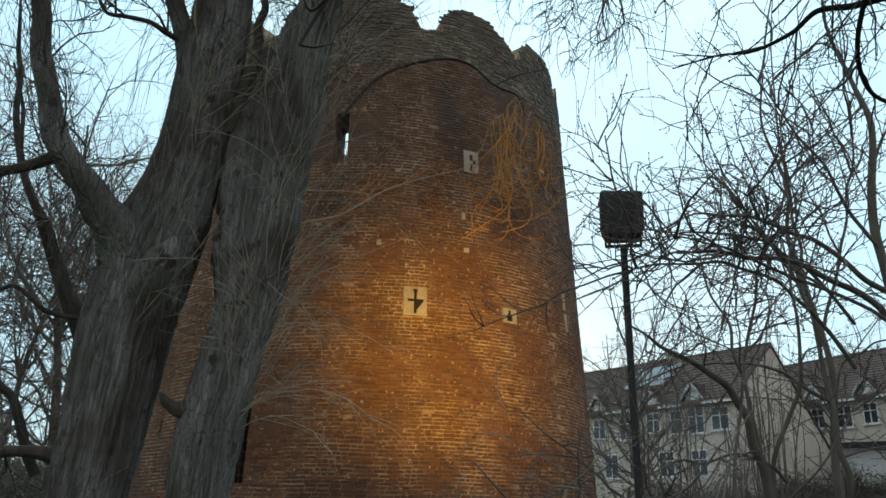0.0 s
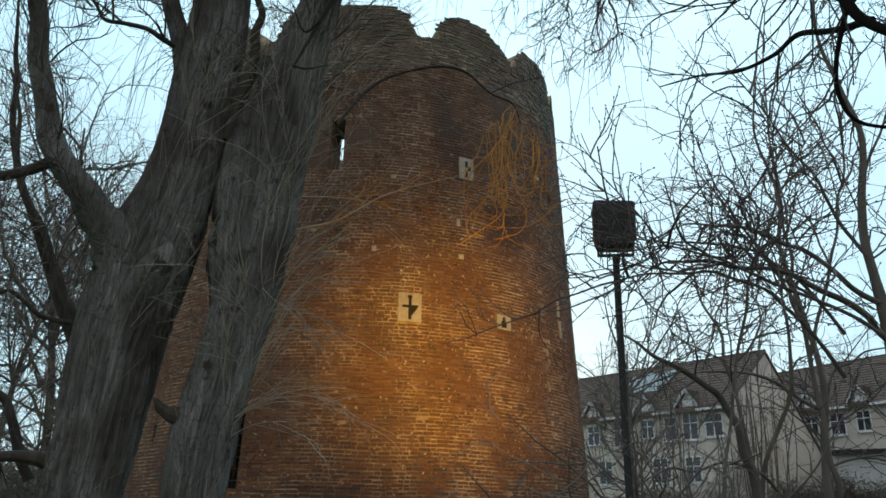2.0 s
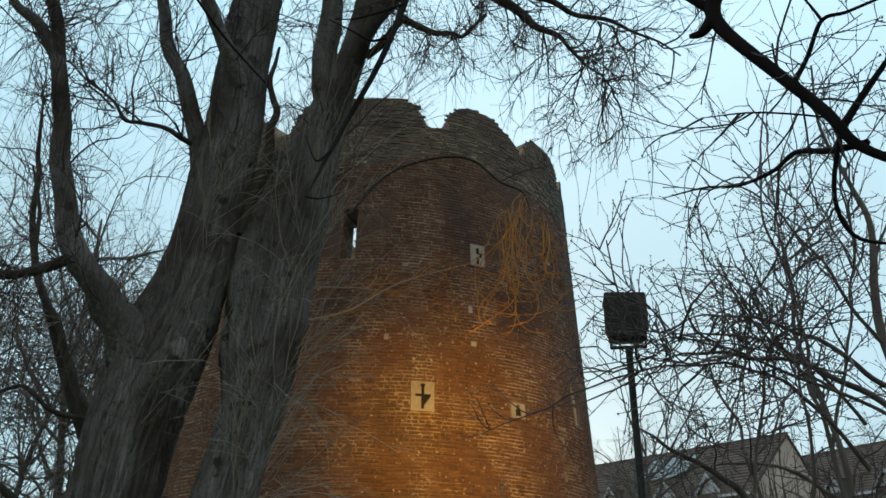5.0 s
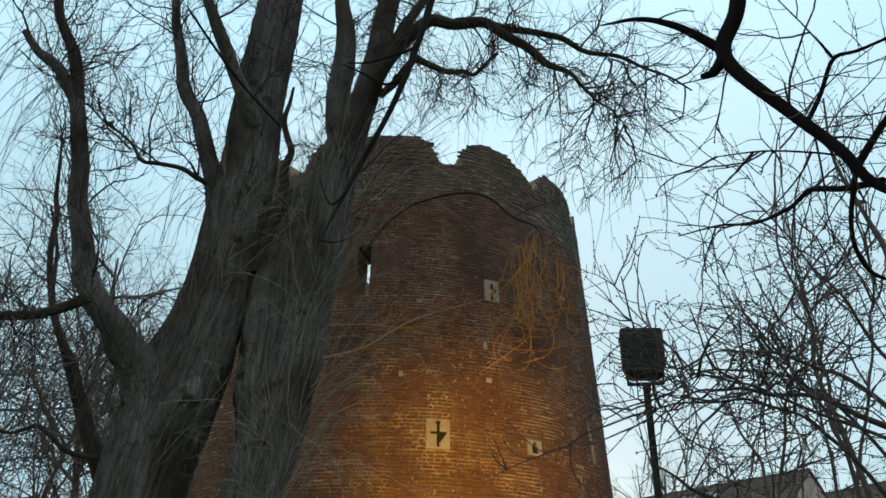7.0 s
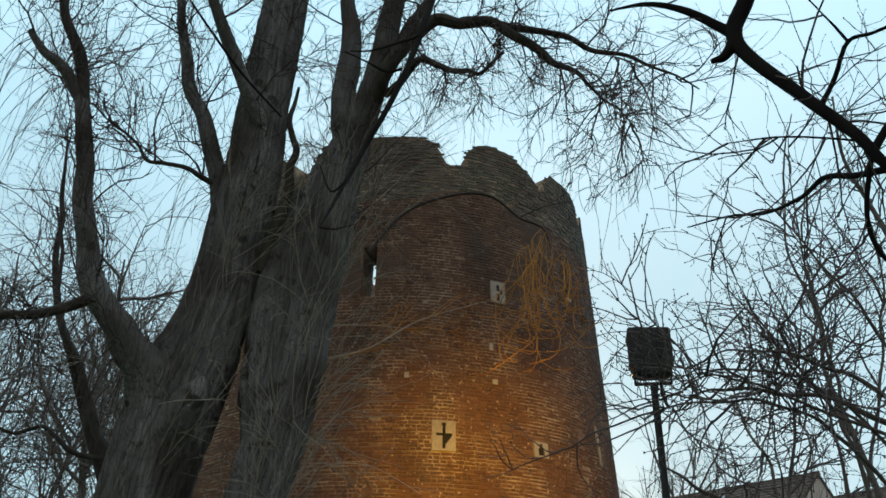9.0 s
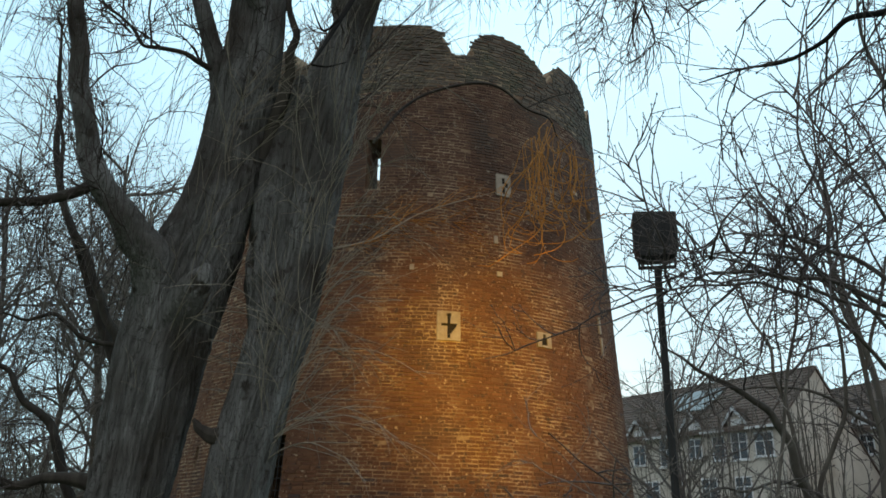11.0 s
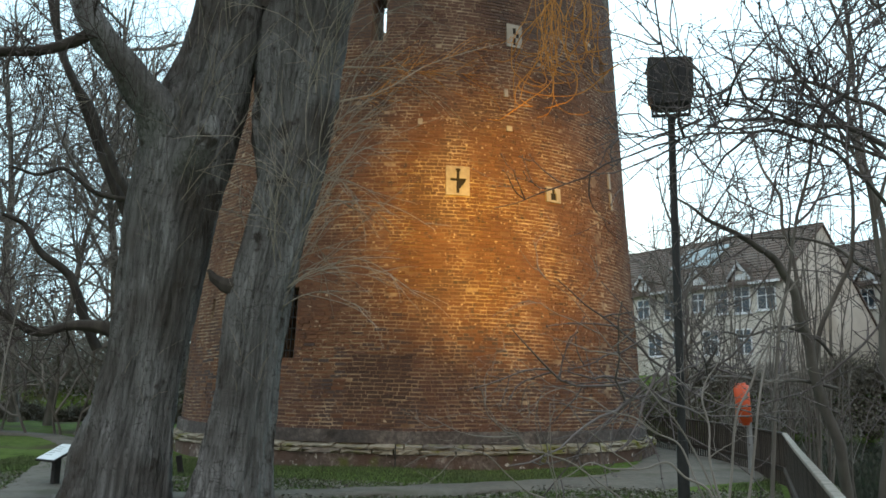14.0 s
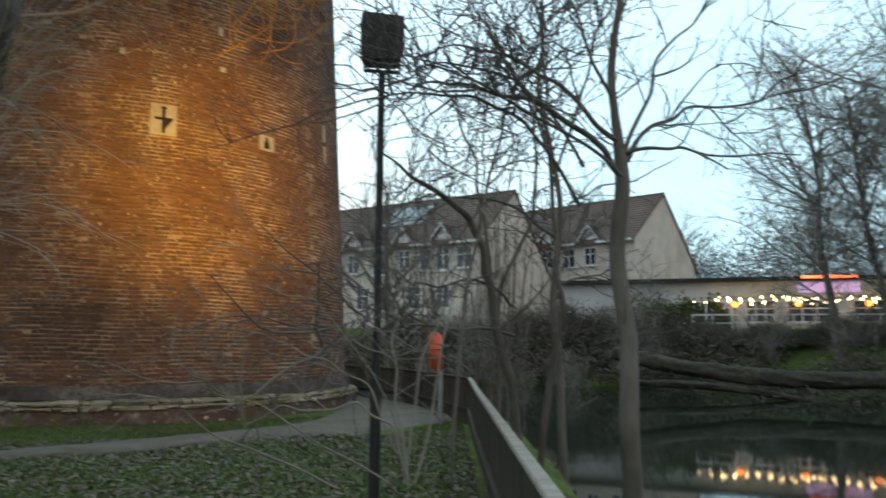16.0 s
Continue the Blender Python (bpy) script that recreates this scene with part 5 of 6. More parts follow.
LOW_SHRUB = {
    "a": [(1.34, 4.55, 0.6, 0.02), (1.24, 4.54, 0.92, 0.016), (1.03, 4.55, 1.06, 0.013), (0.82, 4.55, 1.02, 0.01), (0.61, 4.54, 1.05, 0.008), (0.42, 4.52, 0.95, 0.005)],
    "b": [(1.34, 4.55, 0.6, 0.018), (1.28, 4.64, 1.06, 0.014), (1.27, 4.71, 1.39, 0.011), (1.34, 4.76, 1.55, 0.008)],
    "c": [(1.27, 4.57, 0.77, 0.014), (1.11, 4.61, 1.15, 0.011), (0.88, 4.66, 1.29, 0.009), (0.66, 4.69, 1.38, 0.007), (0.51, 4.71, 1.44, 0.005), (0.19, 4.73, 1.53, 0.003)],
    "d": [(1.24, 4.58, 0.6, 0.014), (0.85, 4.56, 0.82, 0.011), (0.51, 4.51, 1.05, 0.009), (0.27, 4.43, 1.14, 0.006), (0.12, 4.33, 1.26, 0.003)],
    "e": [(0.91, 4.45, 0.61, 0.014), (0.47, 4.41, 0.83, 0.011), (0.26, 4.33, 0.92, 0.009), (0.06, 4.23, 1.1, 0.006), (-0.11, 4.13, 1.13, 0.003)],
    "f": [(1.43, 4.73, 0.57, 0.02), (1.57, 4.79, 1.11, 0.016), (1.67, 4.86, 1.56, 0.013), (1.81, 4.92, 1.97, 0.009), (2.04, 4.94, 2.28, 0.005)],
    "g": [(1.37, 4.75, 0.57, 0.018), (1.48, 4.79, 1.3, 0.015), (1.63, 4.81, 1.62, 0.012), (1.81, 4.81, 1.82, 0.006)],
    "h": [(1.33, 4.66, 0.82, 0.012), (1.13, 4.66, 1.24, 0.01), (0.91, 4.65, 1.51, 0.008), (0.66, 4.64, 1.8, 0.005), (0.37, 4.62, 2.08, 0.003)],
}
BACK_STEMS = {
    "one": [(-5.23, 11.75, 3.36, 0.16), (-5.71, 11.52, 4.47, 0.14), (-6.1, 11.32, 5.47, 0.12), (-6.46, 11.12, 6.33, 0.1), (-6.7, 10.98, 7.36, 0.08), (-6.82, 10.91, 8.38, 0.06), (-6.94, 10.83, 9.47, 0.03)],
    "two": [(-5.36, 10.84, 1.88, 0.12), (-5.6, 10.72, 2.49, 0.11), (-5.75, 10.64, 2.88, 0.1), (-6.08, 10.45, 3.16, 0.08), (-6.28, 10.33, 3.53, 0.06), (-6.52, 10.18, 3.65, 0.04)],
    "three": [(-5.06, 11.54, 3.61, 0.13), (-5.33, 11.42, 4.15, 0.12), (-5.57, 11.3, 4.56, 0.11), (-5.81, 11.18, 5.14, 0.1), (-5.99, 11.08, 5.59, 0.09), (-6.23, 10.94, 5.98, 0.08), (-6.4, 10.84, 6.48, 0.06), (-6.48, 10.79, 7.27, 0.05), (-6.7, 10.66, 8.02, 0.03)],
    "four": [(-5.33, 11.42, 4.15, 0.07), (-5.82, 11.17, 4.22, 0.06), (-6.18, 10.97, 4.51, 0.05), (-6.48, 10.79, 4.37, 0.04), (-6.85, 10.56, 4.47, 0.02)],
}
TR = np.random.default_rng(23)


def bud(bundle, lines, every, r):
    """Small swollen buds along thin twigs."""
    flat = lines[:, 1:].reshape(-1, 3)
    pick = flat[TR.choice(len(flat), min(every, len(flat)), replace=False)]
    ends = lines[:, -1]
    pts = np.vstack([pick, ends])
    d = TR.normal(size=pts.shape)
    d /= np.linalg.norm(d, axis=1, keepdims=True)
    seg = np.stack([pts - d * r, pts, pts + d * r * 1.6], 1)
    rad = np.tile(np.array([0.25, 1.0, 0.1]) * r, (len(pts), 1))
    bundle.add(seg, rad, 4)


def clear_of_lamp(lines):
    """Leaves out shoots that would grow into the floodlight's face, where they are kept cut."""
    d = np.linalg.norm(lines - np.array([1.5, 9.0, 4.4]), axis=2)
    return lines[~((d < 1.9) & (lines[:, :, 1] > 7.2)).any(axis=1)]


def bare_tree(name, label, limbs, bark, twig, n1, n2, n3, l1, l2, l3, droop=0.0, wander=0.2, r=0.009, buds=0, category="tree", a1=50, ridges=0.08):
    t = thing(name, label, category)
    for i, (k, pts) in enumerate(limbs.items()):
        limb("trunk" if k == "stem" else "limb", pts, bark, t, rings=9 * len(pts), sides=10, ridges=ridges, seed=i * 1.9)
    b = Bundle()
    par = np.vstack([lines_of(p) for k, p in limbs.items()])
    if not n1:
        return t
    g1 = clear_of_lamp(sprout(TR, par, n1, l1, a1, 9, wander, droop, 0.25, 1.0))
    g2 = clear_of_lamp(sprout(TR, g1, n2, l2, 50, 7, wander, droop, 0.15, 1.0))
    b.add(g1, taper(g1, r, r * 0.4, TR), 5)
    b.add(g2, taper(g2, r * 0.5, r * 0.25, TR), 4)
    if n3:
        g3 = clear_of_lamp(sprout(TR, g2, n3, l3, 50, 5, wander, droop, 0.2, 1.0))
        b.add(g3, taper(g3, r * 0.32, r * 0.2, TR), 3)
        if buds:
            bud(b, g3, buds, r * 0.62)
    if buds:
        bud(b, g2, buds, r * 0.75)
    put("twig_crown", b.mesh("twig_crown", twig), t, "fine bare budded twigs")
    return t


def thinner(limbs, stem, other):
    return {k: kinked([(x, y, z, r * (stem if k == "stem" else other)) for x, y, z, r in p], 0.07, len(k) + len(p)) for k, p in limbs.items()}


bare_tree("river_tree", "bare grey tree with arching limbs on the river bank", thinner(RIVER_TREE, 0.85, 0.62), BARK_GREY, TWIG_NEAR, 62, 250, 400, 1.25, 0.7, 0.35, -0.03, 0.17, 0.0125, 900)
bare_tree("river_tree", "slender bare tree growing at the water's edge", thinner(SECOND_TREE, 0.58, 0.58), BARK_GREY, TWIG_NEAR, 46, 180, 280, 1.25, 0.7, 0.35, -0.03, 0.17, 0.0125, 500)
bare_tree("leaning_tree", "bare leaning tree with long arched branches beside the railing", thinner(LEANING_TREE, 0.6, 0.56), BARK_GREY, TWIG_NEAR, 96, 300, 460, 1.5, 0.75, 0.34, -0.05, 0.16, 0.0125, 1500)
# short crooked budded twigs on the outer halves of the arching branches
lean = next(o for o in bpy.data.objects if o.name == "leaning_tree")
arch = np.vstack([lines_of(LEANING_TREE[k][len(LEANING_TREE[k]) // 2 - 1:]) for k in ("stem", "arc_a", "arc_b", "arc_c", "rise_b", "up")] + [lines_of(RIVER_TREE[k][2:]) for k in ("arc_low", "arc_high")])
ab = Bundle()
g1 = clear_of_lamp(sprout(TR, arch, 84, 0.85, 60, 10, 0.26, -0.02, 0.0, 1.0))
g2 = clear_of_lamp(sprout(TR, g1, 190, 0.45, 55, 8, 0.28, -0.03, 0.1, 1.0))
g3 = clear_of_lamp(sprout(TR, g2, 230, 0.2, 50, 5, 0.25, -0.03, 0.1, 1.0))
ab.add(g1, taper(g1, 0.008, 0.0042, TR), 5)
ab.add(g2, taper(g2, 0.0048, 0.003, TR), 4)
ab.add(g3, taper(g3, 0.0034, 0.0024, TR), 3)
bud(ab, g2, 350, 0.0085)
bud(ab, g3, 180, 0.007)
put("twig_crown", ab.mesh("twig_crown", TWIG_NEAR), lean, "short crooked budded twigs")
overhead = {k: [(x, y, z, r * 0.6) for x, y, z, r in p] for k, p in NEAR_BRANCH.items()}
top_a, top_b = NEAR_BRANCH["main"][0], FRONT_BRANCH["main"][0]
overhead["stem"] = [(-1.1, -2.3, -0.2, 0.2), (-1.1, -2.3, 1.5, 0.16), (-0.95, -2.1, 3.2, 0.13), (-0.3, -1.2, 4.6, 0.09), (0.4, 0.3, 4.75, 0.055), (top_a[0], top_a[1] - 0.3, top_a[2] + 0.35, 0.034), (*top_a[:3], 0.03)]
overhead["fork"] = [(-0.3, -1.2, 4.6, 0.05), (-0.25, 0.3, 4.9, 0.035), (top_b[0] + 0.05, top_b[1] - 0.5, top_b[2] + 0.4, 0.024), (*top_b[:3], 0.02)]
over = bare_tree("overhanging_tree", "dark tree whose thick budded branches reach overhead", overhead, BARK_BACKLIT, TWIG_DARK, 0, 0, 0, 0.34, 0.18, 0.08, category="tree")
for i, pts in enumerate(FRONT_BRANCH.values()):
    limb("limb", [(x, y, z, r * 0.75) for x, y, z, r in pts], BARK_BACKLIT, over, rings=40, sides=8, ridges=0.05, seed=i)
nb = Bundle()
par = np.vstack([lines_of(p) for k, p in NEAR_BRANCH.items()])
g1 = sprout(TR, par, 30, 0.4, 50, 8, 0.14, -0.02, 0.3, 1.0)
g2 = sprout(TR, g1, 70, 0.2, 45, 6, 0.14, -0.02, 0.2, 1.0)
nb.add(g1, taper(g1, 0.0036, 0.0016, TR), 5)
nb.add(g2, taper(g2, 0.0018, 0.001, TR), 4)
bud(nb, g2, 60, 0.003)
bud(nb, g1, 60, 0.004)
par = np.vstack([lines_of(p) for k, p in FRONT_BRANCH.items()])
g1 = sprout(TR, par, 8, 0.14, 45, 6, 0.1, 0.0, 0.2, 0.9)
nb.add(g1, taper(g1, 0.0018, 0.0009, TR), 4)
put("twig_crown", nb.mesh("twig_crown", TWIG_DARK), over, "budded dark twigs")
bare_tree("shrub", "pale grey leafless shrub on the lawn edge", thinner(LOW_SHRUB, 1, 0.45), TWIG_GREY, TWIG_GREY, 36, 110, 140, 0.46, 0.26, 0.14, -0.03, 0.2, 0.0034, 0, "shrub")
bare_tree("thicket_tree", "bare thicket tree behind the willow", thinner(BACK_STEMS, 0.6, 0.6), BARK_DARK, TWIG_NEAR, 54, 230, 480, 1.7, 1.0, 0.55, 0.0, 0.22, 0.0095)

# the golden shoots that hang in the lamp's beam
gold = thing("hanging_willow_branch", "drooping willow branch with golden shoots lit by the floodlight", "branch")
for i, (k, pts) in enumerate(GOLD_STEM.items()):
    limb("stem", pts, BARK_DARK if k in ("stem", "side") else TWIG, gold, rings=40, sides=8, ridges=0.1, seed=i)
gb = Bundle()


def hanging(n, x0, x1, z0, z1, drop, curl, seed):
    """Shoots that hang side by side from a slanting line and curl up again at their tips."""
    rng = np.random.default_rng(seed)
    k = 22
    f = rng.uniform(0, 1, n)
    p = np.stack([x0 + (x1 - x0) * f, 13.9 + rng.normal(0, 0.14, n), z0 + (z1 - z0) * f], 1)
    side = rng.choice([-1.0, 1.0], n)
    d = np.stack([rng.normal(0, 0.35, n), rng.normal(0, 0.25, n), np.full(n, -0.7)], 1)
    step = (drop * rng.uniform(0.55, 1.05, n) / k)[:, None]
    out = [p]
    for i in range(1, k):
        bend = np.array([0, 0, -0.16]) if i < k * 0.72 else np.array([0, 0, curl])
        d = d + bend + rng.normal(0, 0.17, (n, 3))
        if i >= k * 0.68:
            d[:, 0] += side * 0.22
        d /= np.linalg.norm(d, axis=1, keepdims=True)
        p = p + d * step
        out.append(p)
    return np.stack(out, 1)


for args in ((14, 0.85, 1.55, 8.75, 9.3, 2.6, 0.24, 1), (18, 1.40, 2.15, 9.1, 8.3, 2.2, 0.30, 2), (14, 1.05, 1.4, 8.4, 8.8, 2.9, 0.20, 3)):
    g1 = hanging(*args)
    gb.add(g1, taper(g1, 0.006, 0.0075, TR), 4)
    g2 = sprout(TR, g1, args[0] // 2, 0.7, 30, 12, 0.16, 0.06, 0.4, 0.95)
    gb.add(g2, taper(g2, 0.0065, 0.005, TR), 4)
# two long tips that swing out to the side
swing = np.stack([spline([(0.62, 13.9, 7.05), (0.66, 13.9, 6.86), (1.2, 13.85, 6.72), (1.75, 13.85, 6.78), (2.25, 13.9, 7.2)], 18), spline([(0.40, 13.85, 6.36), (0.75, 13.85, 6.62), (1.15, 13.9, 6.95), (1.3, 13.9, 7.3), (1.28, 13.9, 7.7)], 18)])
gb.add(swing, taper(swing, 0.010, 0.008), 5)
src = np.vstack([lines_of(GOLD_STEM["low"]), lines_of(GOLD_STEM["low_b"])])
g3 = sprout(TR, src, 60, 0.8, 25, 9, 0.08, 0.02, 0.1, 1.0)
gb.add(g3, taper(g3, 0.006, 0.003, TR), 3)
put("twig_crown", gb.mesh("twig_crown", TWIG_GOLD), gold, "golden hanging shoots")

# generic bare trees of the distance: three kinds, copied
def wild_tree(seed, height, spread, stems, n1, n2, n3, twig=TWIG_FAR, droop=0.0, r=0.015, name="bare_tree", label="bare winter tree with a dense twiggy crown"):
    rng = np.random.default_rng(seed)
    t = thing(name, label, "tree", group="bare trees round the tower")
    trunk, limbs = [], []
    for k in range(stems):
        a = rng.uniform(0, 6.283)
        lean = rng.uniform(0.05, 0.3) if stems > 1 else 0.06
        pts, p = [], np.array([0.12 * k * math.cos(a), 0.12 * k * math.sin(a), -0.3])
        for j in range(6):
            f = j / 5
            pts.append((*p, (0.11 if stems == 1 else 0.07) * height / 9 * (1 - 0.82 * f)))
            p = p + np.array([lean * math.cos(a) * height / 5, lean * math.sin(a) * height / 5, height * 0.92 / 5]) + rng.normal(0, 0.13, 3)
        limb("trunk", pts, BARK_GREY, t, rings=30, sides=10, ridges=0.1, seed=seed + k)
        trunk.append(lines_of(pts)[0])
    b = Bundle()
    l0 = sprout(rng, np.array(trunk), n1, spread, 52, 10, 0.10, -0.05, 0.18, 0.95)
    b.add(l0, taper(l0, r * 2.2, r * 0.6, rng), 6)
    l1 = sprout(rng, l0, n2, spread * 0.5, 48, 8, 0.14, droop, 0.15, 1.0)
    b.add(l1, taper(l1, r * 0.8, r * 0.3, rng), 4)
    l2 = sprout(rng, l1, n3, spread * 0.28, 45, 6, 0.15, droop, 0.1, 1.0)
    b.add(l2, taper(l2, r * 0.36, r * 0.22, rng), 3)
    put("twig_crown", b.mesh("twig_crown", twig), t, "dense bare twigs")
    return t


KINDS = [wild_tree(31, 8.5, 2.6, 1, 28, 240, 950), wild_tree(32, 7.0, 2.4, 3, 32, 250, 1000), wild_tree(33, 11.0, 3.8, 1, 34, 330, 1500, droop=0.05, r=0.018), wild_tree(34, 3.4, 1.5, 5, 50, 300, 1200, r=0.010, name="bare_bush", label="low tangled leafless bush")]
PLACES = [
    (0, -11.2, 24.5, 0, 1.4), (1, -9.4, 25.5, 80, 1.6), (0, -14.5, 26, 10, 1.5), (2, -13.4, 28.4, 120, 1.5), (2, -16.5, 27.5, 40, 1.45), (0, -17, 16, 300, 1.2),
    (2, -22, 28.5, 0, 1.5), (3, -11.5, 21.5, 40, 1.5), (3, -14.5, 22.5, 120, 1.6), (3, -9.6, 23.8, 200, 1.5), (3, -17.5, 23.5, 0, 1.7), (1, -18.5, 22.5, 140, 1.5),
    (0, 14.0, 39.5, 33, 0.8), (0, 21.5, 35.5, 10, 0.85), (3, 16.6, 39.4, 0, 0.75), (3, 19.4, 38.0, 80, 0.75), (3, 22.5, 36.6, 160, 0.8), (3, 13.0, 41.8, 210, 0.75),
    (2, 30.0, 27.5, 0, 1.25), (2, 33.0, 23.5, 110, 1.3), (2, 38.5, 30.5, 200, 1.3), (2, 29.0, 18.5, 40, 1.2), (2, 45.0, 47.0, 10, 1.1), (2, 52.0, 52.0, 90, 1.2), (0, 41.0, 58.0, 90, 1.2), (2, 36.5, 62.0, 30, 1.2), (2, 31.5, 25.0, 250, 1.4), (0, 26.5, 19.5, 250, 1.3), (2, 28.6, 29.2, 300, 1.5), (2, 30.2, 26.6, 80, 1.5),
    (0, 6.2, 25.5, 60, 1.3),
    (3, 27.2, 32.0, 20, 0.9), (3, 28.4, 28.2, 140, 1.0), (3, 28.2, 23.6, 250, 1.0), (3, 26.0, 35.4, 300, 0.8),
]


def coppice(x, y, seed):
    """A clump of many upright young stems out of one stool."""
    rng = np.random.default_rng(seed)
    z = float(ground_height(np.array([x]), np.array([y]))[0]) - 0.1
    t = thing("coppiced_tree", "clump of upright bare grey stems on the river bank", "tree", x, y, z, group="coppiced trees on the bank")
    stems = []
    for k in range(9):
        a, h = rng.uniform(0, 6.28), rng.uniform(3.6, 6.2)
        lean = rng.uniform(0.1, 0.9)
        bx, by = 0.5 * math.cos(a), 0.3 * math.sin(a)
        pts = [(bx + lean * math.cos(a) * f ** 1.3 + rng.normal(0, 0.06), by + lean * math.sin(a) * f ** 1.3 + rng.normal(0, 0.06), (h - z) * f, 0.026 * (1 - 0.75 * f)) for f in np.linspace(0, 1, 6)]
        limb("stem", pts, BARK_GREY, t, rings=16, sides=6, ridges=0.05, seed=k)
        stems.append(lines_of(pts))
    b = Bundle()
    g1 = sprout(rng, np.vstack(stems), 60, 0.7, 35, 7, 0.12, -0.06, 0.25, 1.0)
    g2 = sprout(rng, g1, 160, 0.35, 40, 5, 0.14, -0.05, 0.15, 1.0)
    b.add(g1, taper(g1, 0.008, 0.004, rng), 4)
    b.add(g2, taper(g2, 0.005, 0.003, rng), 3)
    put("twig_crown", b.mesh("twig_crown", TWIG_FAR), t, "fine bare twigs")


for i, (x, y) in enumerate(((5.7, 20.4), (6.5, 19.0), (7.4, 18.2), (6.4, 16.6))):
    coppice(x, y, 50 + i)
for i, (k, x, y, rz, sc) in enumerate(PLACES):
    z = float(ground_height(np.array([x]), np.array([y]))[0])
    m = pose(x, y, z, 0, 0, rz) @ Matrix.Diagonal((sc, sc, sc, 1))
    if not any(j < i and PLACES[j][0] == k for j in range(len(PLACES))):
        KINDS[k].matrix_basis = m
    else:
        ob = copy_thing(KINDS[k], m)
        ob.matrix_basis = m

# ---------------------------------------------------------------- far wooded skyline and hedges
# woodland colour with the blue-grey of distance haze mixed in
WOOD = material("haze_paled_woodland", [(0.12, 0.135, 0.14), (0.17, 0.19, 0.195), (0.22, 0.24, 0.245)], 0.8, bump=0.8, dist=0.4)
IVY = material("ivy_and_bramble", [(0.07, 0.062, 0.046), (0.10, 0.09, 0.068), (0.14, 0.125, 0.098)], 5, island=0.6, bump=0)


# hedge leaves lightened to stand in for the haze over the river
HAZE = material("hazed_grey_green_scrub", [(0.13, 0.14, 0.115), (0.18, 0.19, 0.155), (0.235, 0.24, 0.20)], 5, island=0.6, bump=0)


def leafy_mass(name, label, rows, n, size, mat, category, seed, thin=0.6):
    """A hedge or bank cover of many small leaves round a line of (x, y, z, half width, height)."""
    rng = np.random.default_rng(seed)
    p = spline(rows, 200)
    i = rng.integers(0, 200, n)
    c = p[i]
    lump = 0.75 + 0.25 * np.sin(i * 0.37) + 0.15 * np.sin(i * 0.11 + 2)
    a = rng.uniform(0, np.pi, n)
    rad = rng.uniform(0.75, 1.05, n)
    pos = np.stack([c[:, 0] + rng.normal(0, 0.35, n) * c[:, 3] + np.cos(a) * rad * c[:, 3] * 0.7, c[:, 1] + rng.normal(0, 0.35, n) * c[:, 3], c[:, 2] + np.abs(np.sin(a)) * rad * c[:, 4] * lump * rng.uniform(0.1, 1.0, n) ** 0.5], 1)
    d1 = rng.normal(size=(n, 3))
    d1 /= np.linalg.norm(d1, axis=1, keepdims=True)
    d2 = np.cross(d1, rng.normal(size=(n, 3)))
    d2 /= np.linalg.norm(d2, axis=1, keepdims=True)
    s = (size * rng.uniform(0.5, 1.3, n))[:, None]
    v = np.stack([pos - d1 * s, pos - d2 * s * thin, pos + d1 * s, pos + d2 * s * thin], 1).reshape(-1, 3)
    q = np.arange(4 * n).reshape(n, 4)
    ob = put(name, mesh_fast(name, v, q, mat, smooth=False))
    return tagged(ob, label, category, kind="stuff")


leafy_mass("bank_cover", "dark ivy and bramble over the far river bank", [(-30, 48.5, -0.8, 3.0, 3.4), (-4, 50, -0.8, 3.0, 3.4), (7, 48.6, -0.6, 3.2, 3.6), (17, 43.8, -0.6, 3.0, 3.7), (25, 37.5, -0.8, 2.6, 3.2), (28.6, 27, -0.9, 2.4, 2.8), (28.8, 16, -1.0, 2.4, 2.8), (24, 0, -1, 2.5, 2.7)], 140000, 0.09, IVY, "undergrowth", 3)
leafy_mass("bank_cover", "brown bramble tangle along the top of the bank", [(12, 46.5, 1.5, 1.0, 1.6), (19, 43.2, 1.5, 1.2, 2.4), (23.5, 39.6, 1.5, 1.2, 2.5), (26.0, 36.6, 1.5, 1.0, 1.5), (30.0, 30.0, 1.5, 1.0, 1.5), (31.5, 22.0, 1.5, 1.0, 1.4)], 90000, 0.2, IVY, "undergrowth", 13, 0.09)
leafy_mass("hedge", "dense hedge beyond the lawn, in painted hazy grey-green", [(-60, 50, 0, 3.0, 6.5), (-30, 49, 0, 2.5, 6.0), (-18, 49, 0, 2.5, 5.2), (-10, 50, 0, 2.2, 4.6), (-2, 51, 0, 2.0, 4.0)], 140000, 0.14, HAZE, "hedge", 5)
leafy_mass("bank_cover", "low brown dead reeds along the near bank", [(-60, 31.5, -0.2, 1.0, 1.0), (-30, 30.4, -0.2, 1.0, 1.0), (-16, 29.2, -0.2, 0.9, 0.9), (-8, 30, -0.2, 0.8, 0.9)], 40000, 0.3, IVY, "reeds", 15, 0.1)
leafy_mass("hedge", "clipped green hedge at the restaurant terrace", [(24.4, 39.5, 2.2, 0.6, 2.3), (26.6, 38.6, 2.2, 0.6, 2.2), (28.8, 37.4, 2.2, 0.5, 2.0)], 9000, 0.11, material("green_hedge_leaves", [(0.03, 0.045, 0.012), (0.07, 0.09, 0.025), (0.12, 0.13, 0.05)], 5, island=0.6, bump=0), "hedge", 6)
